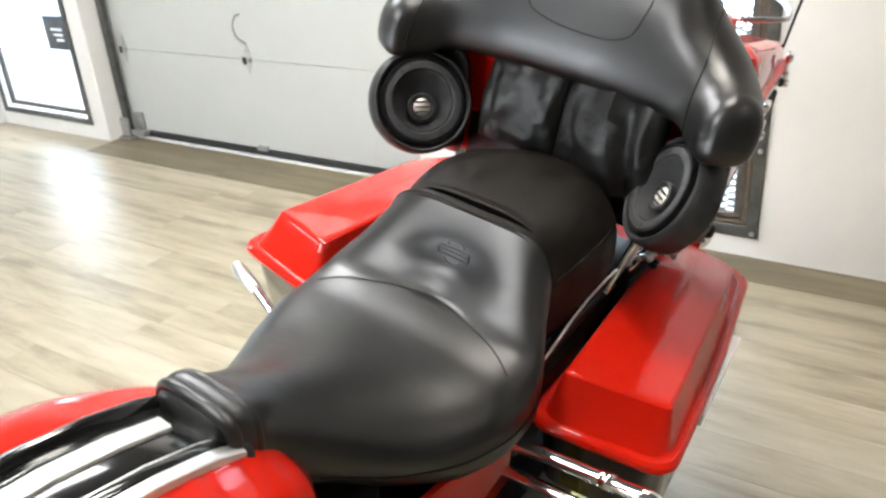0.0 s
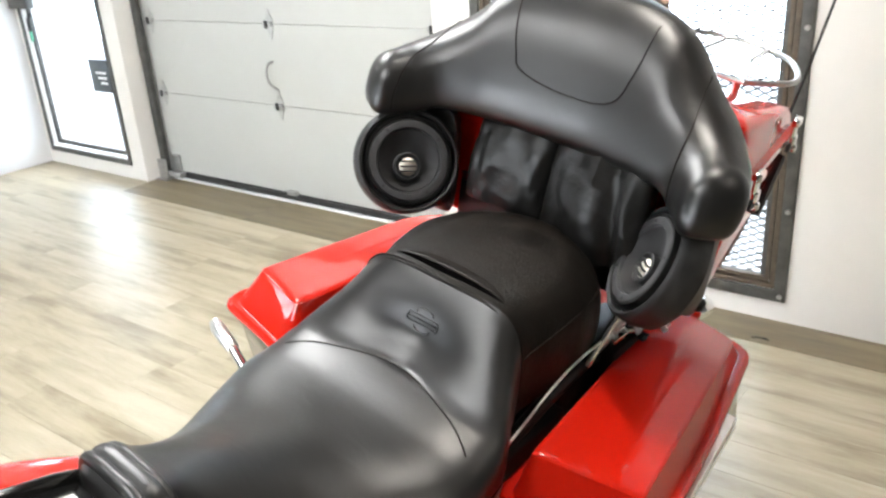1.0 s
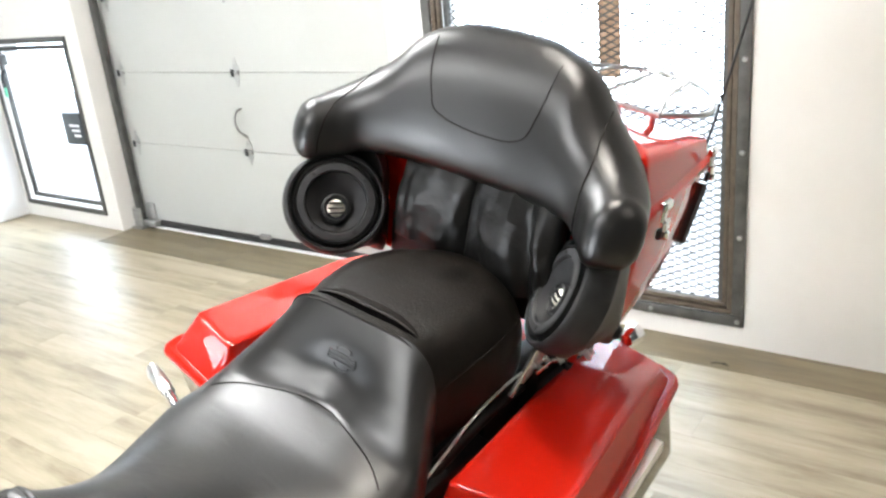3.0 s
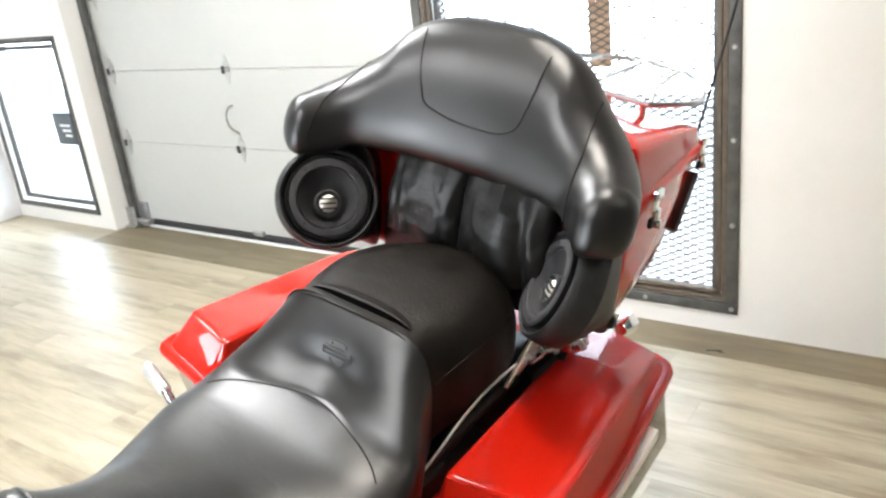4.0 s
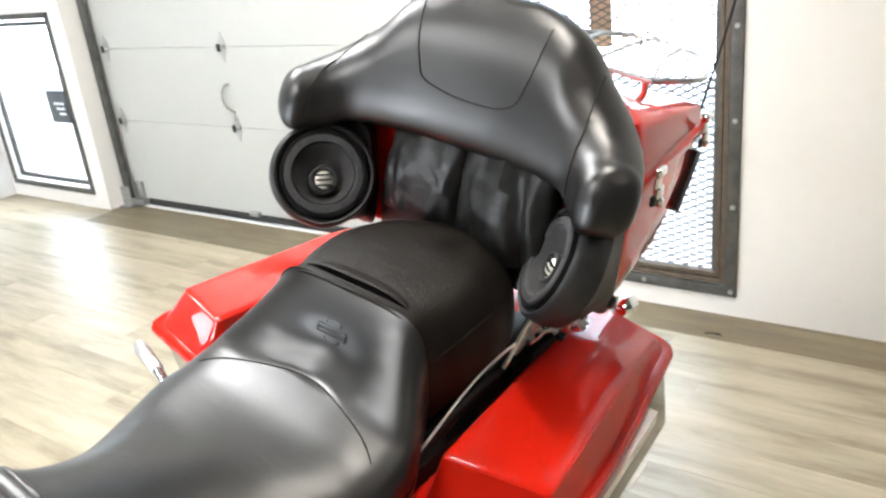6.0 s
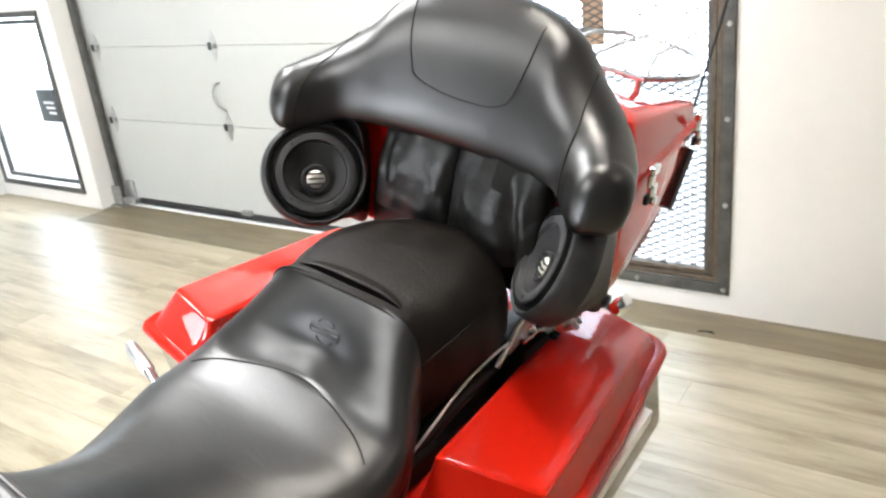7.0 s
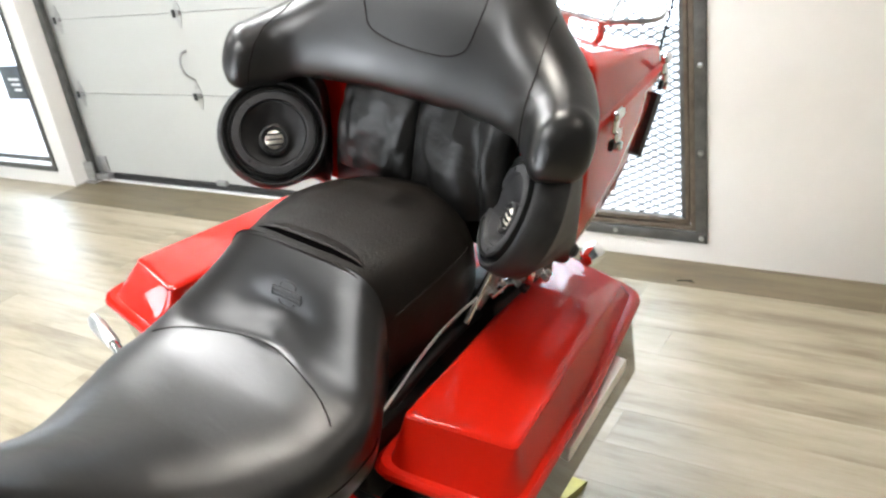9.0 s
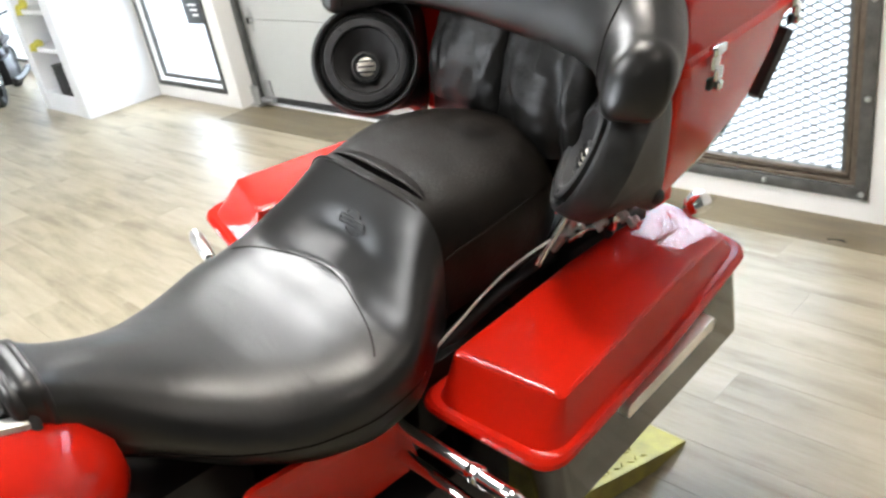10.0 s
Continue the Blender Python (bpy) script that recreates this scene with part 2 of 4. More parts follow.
def axis_pose(origin, z_axis, up=(0, 0, 1)):
    z = Vector(z_axis).normalized()
    x = Vector(up).cross(z).normalized()
    y = z.cross(x)
    m = Matrix((x, y, z)).transposed().to_4x4()
    m.translation = origin
    return m


def thing(name, label, category, m=None, group=""):
    e = new(name)
    if m is not None:
        e.matrix_world = m
    return tagged(e, label, category, group)


# ---- the room ----
Y = 3.59
part("wall_north", boxes((-9.2, -8.75, Y, Y + 0.2, 0, 3.2), (-8.75, -6.95, Y, Y + 0.2, 2.0, 3.2), (-8.75, -6.95, Y, Y + 0.2, 0, 0.12),
                         (-6.95, -5.24, Y, Y + 0.2, 0, 3.2), (-5.24, -4.26, Y, Y + 0.2, 0, 0.135), (-5.24, -4.26, Y, Y + 0.2, 1.30, 3.2),
                         (-4.26, -4.08, Y, Y + 0.2, 0, 3.2), (-4.08, -1.5, Y, Y + 0.2, 2.3, 3.2), (-1.5, -1.24, Y, Y + 0.2, 0, 3.2),
                         (-1.24, 0.13, Y, Y + 0.2, 0, 0.13), (-1.24, 0.13, Y, Y + 0.2, 2.79, 3.2), (0.13, 4.0, Y, Y + 0.2, 0, 3.2)),
     WHITE_WALL, label="white painted wall with window and door openings", smooth=False, kind="structure", category="wall")
# South and east walls are unseen; their dark grey keeps reflections low.
part("wall_south", boxes((-9.2, -7.0, -5.2, -5.0, 0, 3.2), (-7.0, -4.8, -5.2, -5.0, 0, 3.2), (-4.8, -1.2, -5.2, -5.0, 0, 0.5), (-4.8, -1.2, -5.2, -5.0, 2.1, 3.2), (-1.2, 4.0, -5.2, -5.0, 0, 3.2)), GREY_WALL, label="unseen wall, dark grey to dim reflections, with a wide shop window", smooth=False, kind="structure", category="wall")
part("wall_east", boxes((4.0, 4.2, -5.2, Y + 0.2, 0, 3.2)), GREY_WALL, label="unseen plain wall, dark grey to dim reflections", smooth=False, kind="structure", category="wall")
part("wall_west", boxes((-9.4, -9.2, -5.2, -4.2, 0, 3.2), (-9.4, -9.2, -4.2, -1.2, 0, 0.6), (-9.4, -9.2, -4.2, -1.2, 2.1, 3.2), (-9.4, -9.2, -1.2, Y + 0.2, 0, 3.2)), WHITE_WALL, label="white painted wall with a wide shop window", smooth=False, kind="structure", category="wall")
part("ceiling", boxes((-9.4, 4.2, -5.2, Y + 0.2, 3.2, 3.35)), CEILING, label="plain grey painted ceiling", smooth=False, kind="structure", category="ceiling")
part("floor", boxes((-9.4, 4.2, -5.2, Y + 0.5, -0.15, -0.006)), PLANK, label="wood-look vinyl plank floor", smooth=False, kind="structure", category="floor")
part("ground", boxes((-60, 60, Y + 0.5, 80, -0.3, -0.12)), material("outdoor_concrete", (0.5, 0.5, 0.49), 0.8, grain=0.2, scale=2), label="pale concrete yard outside the windows", smooth=False, kind="structure", category="ground")
part("backdrop", boxes((-30, 30, 9.0, 9.1, -1, 9)), OUTSIDE, label="bright hazy daylight outside", smooth=False, kind="structure", category="backdrop")

w4 = thing("window_4", "wide shop window in dark steel frame", "window")
tagged(w4, kind="structure")
part("window_frame", boxes((-4.8, -1.2, -5.12, -5.06, 0.5, 0.56), (-4.8, -1.2, -5.12, -5.06, 2.04, 2.1), (-4.8, -4.74, -5.12, -5.06, 0.56, 2.04), (-1.26, -1.2, -5.12, -5.06, 0.56, 2.04), (-3.03, -2.97, -5.12, -5.06, 0.56, 2.04)), STEEL, w4, smooth=False)
w5 = thing("window_5", "wide shop window in dark steel frame", "window")
tagged(w5, kind="structure")
part("window_frame", boxes((-9.33, -9.27, -4.2, -1.2, 0.6, 0.66), (-9.33, -9.27, -4.2, -1.2, 2.04, 2.1), (-9.33, -9.27, -4.2, -4.14, 0.66, 2.04), (-9.33, -9.27, -1.26, -1.2, 0.66, 2.04), (-9.33, -9.27, -2.73, -2.67, 0.66, 2.04)), STEEL, w5, smooth=False)
part("backdrop_west", boxes((-12.1, -12.0, -14, 3.5, -1, 9)), STREET_WEST, label="bright hazy daylight outside", smooth=False, kind="structure", category="backdrop")
part("backdrop_south", boxes((-16, 6, -8.1, -8.0, -1, 8)), SHOPFRONT, label="bright hazy daylight outside", smooth=False, kind="structure", category="backdrop")
# place, length, width and share of each panel
# The second panel is an unseen fill, added to light the left side.
LIGHTS = [(-1.75, 2.15, 1.20, 1.00, 2.6), (-4.2, 1.6, 1.2, 0.6, 0.10), (-0.65, -0.30, 1.1, 0.8, 1.45)]
for lx, ly, lw, ld, watts in LIGHTS:
    e = thing("ceiling_light", "long ceiling panel light with white diffuser", "light", pose(lx, ly, 3.2), "ceiling lights")
    part("frame", boxes((-lw / 2 - 0.02, lw / 2 + 0.02, -ld / 2 - 0.02, -ld / 2, -0.03, 0), (-lw / 2 - 0.02, lw / 2 + 0.02, ld / 2, ld / 2 + 0.02, -0.03, 0), (-lw / 2 - 0.02, -lw / 2, -ld / 2, ld / 2, -0.03, 0), (lw / 2, lw / 2 + 0.02, -ld / 2, ld / 2, -0.03, 0)), WHITE_COOL, e, smooth=False)
    part("diffuser", boxes((-lw / 2, lw / 2, -ld / 2, ld / 2, -0.02, -0.004)), DIFFUSER, e, smooth=False)
    d = bpy.data.lights.new("panel", "AREA")
    d.shape, d.size, d.size_y, d.energy, d.color = "RECTANGLE", lw - 0.02, ld - 0.02, LAMP * watts, (0.97, 0.985, 1.0)
    new("panel", d).matrix_world = pose(lx, ly, 3.16)


for lx, ly, watts, lr in ((0.35, 2.0, 1.0, 0.28), (2.4, 1.6, 0.36, 0.12), (2.4, -1.6, 0.30, 0.12)):
    spot = thing("downlight", "warm round ceiling downlight with white housing", "light", pose(lx, ly, 3.2), "downlights")
    part("housing", lathe([(lr - 0.01, 0.0), (lr, -0.02), (lr, -0.10), (lr - 0.015, -0.11), (lr - 0.02, -0.04)], Matrix.Identity(4), 32, cap=False), WHITE_COOL, spot)
    part("diffuser", lathe([(lr - 0.02, -0.05), (lr - 0.06, -0.055), (0.0, -0.057)], Matrix.Identity(4), 32, cap=False), DIFFUSER, spot)
    d = bpy.data.lights.new("round_lamp", "AREA")
    d.shape, d.size, d.energy, d.color = "DISK", 2 * lr - 0.06, LAMP * watts, (1.0, 0.92, 0.81)
    new("round_lamp", d).matrix_world = pose(lx, ly, 3.085)


def flat_bolt(x, z, y, parent):
    part("bolt", lathe([(0.0105, 0), (0.0105, 0.004), (0.008, 0.008), (0.0, 0.009)], axis_pose((x, y, z), (0, -1, 0)), 12), GALV, parent)


def bars(x0, x1, z0, z1, w, y0, y1):
    return boxes((x0, x1, y0, y1, z0, z0 + w), (x0, x1, y0, y1, z1 - w, z1), (x0, x0 + w, y0, y1, z0 + w, z1 - w), (x1 - w, x1, y0, y1, z0 + w, z1 - w), bevel=0.002)


def steel_window(name, x0, x1, z0, z1, w, label):
    """A bolted steel frame round a glazed opening."""
    e = thing(name, label, "window")
    tagged(e, kind="structure")
    part("window_frame", bars(x0, x1, z0, z1, w, Y - 0.012, Y), STEEL, e)
    g = part("pane", boxes((x0 + 0.03, x1 - 0.03, Y + 0.10, Y + 0.106, z0 + 0.03, z1 - 0.03)), GLASS, e, smooth=False)
    g.visible_shadow = False
    return e


# window with expanded metal behind the motorcycle
w1 = steel_window("window_1", -1.28, 0.172, 0.088, 2.83, 0.046, "tall window in bolted dark steel frame with expanded metal mesh")
part("inner_frame", bars(-1.232, 0.124, 0.136, 2.782, 0.020, Y - 0.004, Y + 0.03), RUST, w1, "rusty inner steel channel")
part("inner_frame", bars(-1.206, 0.098, 0.162, 2.756, 0.016, Y + 0.006, Y + 0.03), RUST, w1, "rusty inner steel channel")
part("mesh_frame", bars(-1.19, 0.081, 0.150, 2.77, 0.024, Y + 0.035, Y + 0.06), STEEL, w1)
for bz in (0.111, 0.47, 0.808, 1.152, 1.49, 1.83, 2.17, 2.51, 2.806):
    flat_bolt(0.150, bz, Y - 0.012, w1)
    flat_bolt(-1.258, bz, Y - 0.012, w1)
for bx in (-0.92, -0.565, -0.21):
    flat_bolt(bx, 0.110, Y - 0.012, w1)


def expanded_mesh(x0, x1, z0, z1, y, cw, ch, r):
    """Diamond mesh: crossing flat strands with a slight twist."""
    bm = bmesh.new()
    for i in range(int((z1 - z0) / ch)):
        for j in range(int((x1 - x0) / cw)):
            ax, az = x0 + j * cw, z0 + i * ch
            mid = (ax + cw / 2, az + ch / 2)
            for p, q in (((ax, az), mid), (mid, (ax + cw, az)), ((ax, az + ch), mid), (mid, (ax + cw, az + ch))):
                bm.faces.new([bm.verts.new(v) for v in ((p[0], y - 0.001, p[1] + r), (q[0], y - 0.001, q[1] + r), (q[0], y + 0.002, q[1] - r), (p[0], y + 0.002, p[1] - r))])
    return bm


tagged(part("expanded_mesh", expanded_mesh(-1.20, 0.118, 0.165, 2.75, Y + 0.05, 0.062, 0.030, 0.0037), STEEL, w1, "diamond steel security mesh", smooth=False), kind="stuff")
# Unidentified brown upright outside; its hung cloth form and rod are made up.
post = thing("brown_upright", "unidentified brown upright outside the window, built as a hung strip", "banner")
part("cloth", boxes((-0.71, -0.60, 4.2, 4.206, 0.98, 3.36), bevel=0.001), material("brown_matt", (0.42, 0.27, 0.18), 0.8, grain=0.3, scale=8), post)
part("rod", tube([(-0.75, 4.203, 3.37), (-0.56, 4.203, 3.37)], 0.012, 6), STEEL, post)
# Unseen overhang, added to carry the strip and shade the window.
part("added_overhang", boxes((-2.2, 1.0, Y + 0.2, 4.6, 3.38, 3.46)), WHITE_WALL, label="unseen narrow overhang added to carry the brown strip", smooth=False, kind="structure", category="trim")

# glazed steel door leaf in the same wall
w2 = steel_window("window_2", -5.275, -4.222, 0.10, 1.34, 0.035, "glazed opening in dark steel frame with latch plate")
part("inner_frame", bars(-5.215, -4.285, 0.155, 1.285, 0.03, Y + 0.02, Y + 0.045), STEEL, w2)
part("latch_plate", boxes((-4.47, -4.25, Y - 0.02, Y + 0.02, 0.61, 0.83), bevel=0.004), material("grey_blue_enamel", (0.075, 0.09, 0.10), 0.45, metal=0.3, grain=0.2, scale=20), w2, "dark grey latch plate with illegible pale lettering")
part("closer", boxes((-5.27, -5.02, Y - 0.07, Y - 0.012, 1.16, 1.235), bevel=0.006), STEEL, w2)
part("handle", tube([(-5.10, Y - 0.012, 1.12), (-5.105, Y - 0.035, 1.08), (-5.11, Y - 0.035, 1.0)], 0.012, 12), RUBBER, w2)
part("handle_tip", tube([(-5.11, Y - 0.035, 1.0), (-5.112, Y - 0.035, 0.93)], 0.011, 6), material("green_grip", (0.10, 0.42, 0.25), 0.5), w2, "green grip end")
w3 = steel_window("window_3", -8.78, -6.92, 0.09, 2.03, 0.04, "glazed opening in dark steel frame")

# sectional garage door in its recess
YD = 3.765
door = thing("door_1", "white sectional garage door, closed, with galvanised hardware", "garage door")
tagged(door, kind="structure")
SEAMS = [0.05, 0.600, 1.075, 1.55, 2.03, 2.36]
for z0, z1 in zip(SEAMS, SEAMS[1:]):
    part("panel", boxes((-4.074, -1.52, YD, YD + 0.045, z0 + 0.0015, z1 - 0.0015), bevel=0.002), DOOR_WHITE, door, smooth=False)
part("bottom_seal", boxes((-4.07, -1.52, YD - 0.012, YD + 0.03, 0.008, 0.049), bevel=0.006), SEAL, door, "black rubber bottom seal")
# White strip stands in for the daylight leaking under the seal.
part("daylight_strip", boxes((-4.05, -1.5, YD - 0.035, YD + 0.05, -0.004, 0.006)), WHITE_COOL, door, "white strip painted in for daylight leaking under the door", smooth=False)


def hinge(x, z, y, parent):
    bm = bmesh.new()
    for s in (1, -1):
        rings = [[(x - w, y - 0.003, z + s * h), (x + w, y - 0.003, z + s * h), (x + w, y, z + s * h), (x - w, y, z + s * h)] for h, w in ((0.008, 0.032), (0.03, 0.026), (0.06, 0.014), (0.085, 0.006))]
        skin(rings, bm=bm)
    box(bm, x - 0.034, x + 0.034, y - 0.026, y - 0.003, z - 0.012, z + 0.012, bevel=0.004)
    h = part("hinge", bm, GALV, parent)
    part("pin", boxes((x - 0.012, x + 0.012, y - 0.034, y - 0.026, z - 0.022, z + 0.022), bevel=0.003), DARK, h)


for hz in SEAMS[1:5]:
    hinge(-2.81, hz, YD, door)
    hinge(-1.62, hz, YD, door)
    hinge(-3.94, hz, YD, door)
part("handle", tube([(-2.825, YD, 0.86), (-2.83, YD - 0.035, 0.85), (-2.84, YD - 0.05, 0.80), (-2.83, YD - 0.045, 0.74), (-2.81, YD - 0.012, 0.70), (-2.805, YD, 0.69)], 0.007, 30), GALV, door, "curved lift handle")
part("bottom_bracket", boxes((-2.83, -2.75, YD - 0.03, YD, 0.045, 0.075), bevel=0.004), GALV, door)
part("bottom_bracket", boxes((-4.0, -3.86, YD - 0.06, YD, 0.02, 0.055), (-3.98, -3.90, YD - 0.02, YD, 0.055, 0.17), bevel=0.004), GALV, door)
trk = thing("door_track", "dark steel vertical track of the garage door", "track")
tagged(trk, kind="structure")
part("rail", boxes((-4.06, -4.02, YD - 0.055, YD - 0.04, 0.02, 2.3), (-4.06, -4.05, YD - 0.04, YD - 0.01, 0.02, 2.3), (-4.02, -4.01, YD - 0.055, YD - 0.02, 0.02, 2.3), bevel=0.002), STEEL, trk)
part("foot_bracket", boxes((-4.075, -3.99, YD - 0.075, YD - 0.058, 0.0, 0.14), (-4.075, -3.96, YD - 0.11, YD - 0.04, 0.0, 0.012), bevel=0.003), GALV, trk)
part("trim", boxes((-4.082, -4.078, Y + 0.002, YD, 0, 2.3)), WHITE_WALL, label="jamb lining", smooth=False, kind="structure", category="trim")

for i in range(3):
    part("lettering_bar", boxes((-4.40 + 0.02 * i, -4.28, Y - 0.0225, Y - 0.0198, 0.735 - 0.035 * i, 0.752 - 0.035 * i)), WHITE_COOL, bpy.data.objects["window_2"], smooth=False)

# open shelf unit at the end of the bay
sh = thing("shelf_unit", "white open shelf unit standing against the wall", "shelf")
part("side_panel", boxes((-5.50, -5.32, 2.97, Y - 0.002, 0, 2.3), bevel=0.003), WHITE_COOL, sh)
part("side_panel", boxes((-6.24, -6.10, 2.97, Y - 0.002, 0, 2.3), bevel=0.003), WHITE_COOL, sh)
part("back_panel", boxes((-6.10, -5.50, Y - 0.03, Y - 0.002, 0, 2.3)), WHITE_COOL, sh, smooth=False)
for z, h in ((0.0, 0.16), (0.50, 0.035), (0.80, 0.035), (1.2, 0.035), (1.7, 0.035), (2.26, 0.04)):
    part("shelf", boxes((-6.10, -5.50, 2.975, Y - 0.03, z, z + h), bevel=0.002), WHITE_COOL, sh)
bx = thing("black_box", "small matt black box on the bottom shelf", "box", pose(-5.62, 3.06, 0.16))
part("case", boxes((-0.14, 0.13, -0.08, 0.10, 0, 0.22), bevel=0.005), RUBBER, bx)
part("lid", boxes((-0.143, 0.133, -0.083, 0.103, 0.2203, 0.245), bevel=0.004), PLASTIC, bx)


def cloth(name, x, y, z, w, d, h, seed, label):
    """A crumpled piece of yellow work cloth."""
    e = thing(name, label, "glove", pose(x, y, z))
    rings = []
    for v in np.linspace(0, 1, 9):
        s = math.sin(math.pi * (0.12 + 0.8 * v)) ** 0.5
        rings.append([(w * s * math.cos(a) * (1 + 0.35 * noise.noise(Vector((math.cos(a) * 1.5 + seed, math.sin(a) * 1.5, v * 3)))), d * s * math.sin(a), h * v) for a in np.linspace(0, 2 * math.pi, 18, endpoint=False)])
    part("palm", skin(rings), YELLOW_CLOTH, e)
    for i in range(3):
        part("finger", tube([(w * 0.5 * (i - 1), -d * 0.6, h * 0.3), (w * 0.6 * (i - 1) - 0.01, -d * 1.4, h * 0.25), (w * 0.7 * (i - 1) - 0.02, -d * 1.5, -h * 0.6)], 0.014, 12, 8), YELLOW_CLOTH, e)


YELLOW_CLOTH = material("yellow_cloth", (0.62, 0.58, 0.10), 0.8, grain=0.3, scale=20)
cloth("work_glove", -5.98, 3.02, 0.535, 0.07, 0.03, 0.05, 1.0, "crumpled yellow work glove hanging over the shelf edge")
cloth("work_glove", -5.99, 3.02, 0.835, 0.05, 0.03, 0.07, 5.0, "crumpled yellow work glove on an upper shelf")

# dark motorcycle parked beyond the shelves
pm = thing("parked_motorcycle", "small black motorcycle parked beyond the shelf unit", "motorcycle", pose(-7.25, 3.02, 0, 0, 0, 62) @ Matrix.Scale(0.8, 4))
for wy in (-0.55, 0.55):
    A = axis_pose((0, wy, 0.24), (1, 0, 0))
    wh = part("wheel", lathe([(0.13, -0.03), (0.15, -0.035), (0.15, 0.035), (0.13, 0.03)], A, 32, cap=False), DARK, pm)
    part("tyre", lathe([(0.14, -0.035), (0.2, -0.055), (0.235, -0.03), (0.24, 0), (0.235, 0.03), (0.2, 0.055), (0.14, 0.035)], A, 32, cap=False), RUBBER, wh)
    part("hub", lathe([(0.05, -0.06), (0.06, 0.0), (0.05, 0.06)], A, 16), DARK, wh)
    part("mudguard", skin([[(x, wy + r * math.cos(a), 0.24 + r * math.sin(a)) for x, r in ((-0.06, 0.25), (0, 0.275), (0.06, 0.25), (0, 0.262))] for a in np.linspace(0.3, 2.6, 12)]), DARK, pm)
part("engine", boxes((-0.12, 0.12, -0.22, 0.22, 0.16, 0.45), (-0.09, 0.09, -0.15, 0.1, 0.45, 0.55), bevel=0.02), DARK, pm)
part("fuel_tank", skin([[(w * math.cos(a), y, z + h * math.sin(a)) for a in np.linspace(0, 2 * math.pi, 20, endpoint=False)] for y, w, h, z in ((-0.35, 0.03, 0.03, 0.72), (-0.28, 0.11, 0.09, 0.70), (-0.1, 0.13, 0.1, 0.68), (0.06, 0.09, 0.07, 0.65), (0.1, 0.03, 0.03, 0.63))]), PLASTIC, pm)
part("seat", boxes((-0.11, 0.11, 0.08, 0.6, 0.56, 0.63), bevel=0.025), RUBBER, pm)
part("fork", tube([(0.07, -0.55, 0.24), (0.07, -0.38, 0.8)], 0.02, 8), CHROME, pm)
part("fork", tube([(-0.07, -0.55, 0.24), (-0.07, -0.38, 0.8)], 0.02, 8), CHROME, pm)
part("handlebar", tube([(-0.36, -0.2, 0.95), (-0.2, -0.32, 0.92), (0, -0.38, 0.84), (0.2, -0.32, 0.92), (0.36, -0.2, 0.95)], 0.013, 30), DARK, pm)
part("headlight", lathe([(0.02, -0.05), (0.07, -0.03), (0.085, 0.03), (0.08, 0.05), (0.0, 0.06)], axis_pose((0, -0.46, 0.74), (0, -1, 0.1)), 24), DARK, pm)
part("exhaust", tube([(0.14, -0.2, 0.2), (0.16, 0.1, 0.17), (0.17, 0.6, 0.2)], 0.035, 20), DARK, pm)

twig = thing("twig", "small dry dark twig lying on the floor by the wall", "twig", pose(0.14, 3.41, 0.0) @ Matrix.Scale(0.6, 4))
part("stem", tube([(-0.06, -0.01, 0.004), (-0.01, 0.006, 0.005), (0.05, -0.004, 0.004)], 0.0035, 12, 6), DARK, twig)
part("side_shoot", tube([(-0.01, 0.006, 0.005), (0.03, 0.022, 0.004)], 0.0025, 6, 6), DARK, twig)

# ---- the motorcycle ----
BIKE = Matrix.Translation((-0.08, 1.40, 0.14)) @ pose(0, 0, 0, 0, 0, -3) @ pose(0, 0, 0, 0, 10.5, 0)
bike = thing("motorcycle", "red touring motorcycle with black two-up seat, leaning on its stand", "motorcycle", BIKE)

# seat: rows of y, top half-width, top height, shoulder height, skirt half-width, skirt height
SEAT = np.array([
    (-0.535, 0.030, 0.835, 0.820, 0.036, 0.800),
    (-0.522, 0.062, 0.866, 0.852, 0.068, 0.785),
    (-0.490, 0.071, 0.880, 0.862, 0.078, 0.775),
    (-0.450, 0.066, 0.858, 0.838, 0.085, 0.755),
    (-0.380, 0.078, 0.828, 0.802, 0.125, 0.730),
    (-0.290, 0.118, 0.786, 0.760, 0.185, 0.690),
    (-0.190, 0.170, 0.757, 0.737, 0.236, 0.665),
    (-0.100, 0.200, 0.748, 0.736, 0.254, 0.655),
    (-0.030, 0.202, 0.757, 0.749, 0.249, 0.655),
    (-0.010, 0.196, 0.767, 0.760, 0.243, 0.658),
    (0.020, 0.184, 0.797, 0.788, 0.228, 0.666),
    (0.050, 0.170, 0.831, 0.818, 0.210, 0.675),
    (0.080, 0.157, 0.866, 0.850, 0.193, 0.688),
    (0.096, 0.150, 0.886, 0.868, 0.186, 0.696),
    (0.105, 0.148, 0.897, 0.879, 0.182, 0.700),
])
PILLION = np.array([
    (0.100, 0.140, 0.896, 0.876, 0.180, 0.700),
    (0.130, 0.142, 0.904, 0.880, 0.185, 0.710),
    (0.190, 0.160, 0.911, 0.882, 0.201, 0.730),
    (0.260, 0.172, 0.914, 0.882, 0.208, 0.745),
    (0.330, 0.162, 0.911, 0.878, 0.198, 0.755),
    (0.390, 0.130, 0.902, 0.872, 0.168, 0.760),
    (0.430, 0.090, 0.890, 0.862, 0.122, 0.765),
    (0.450, 0.055, 0.868, 0.846, 0.077, 0.780),
])


def seat_row(table, y):
    return [float(smoothly(table[:, 0], table[:, k], y)) for k in range(1, 6)]


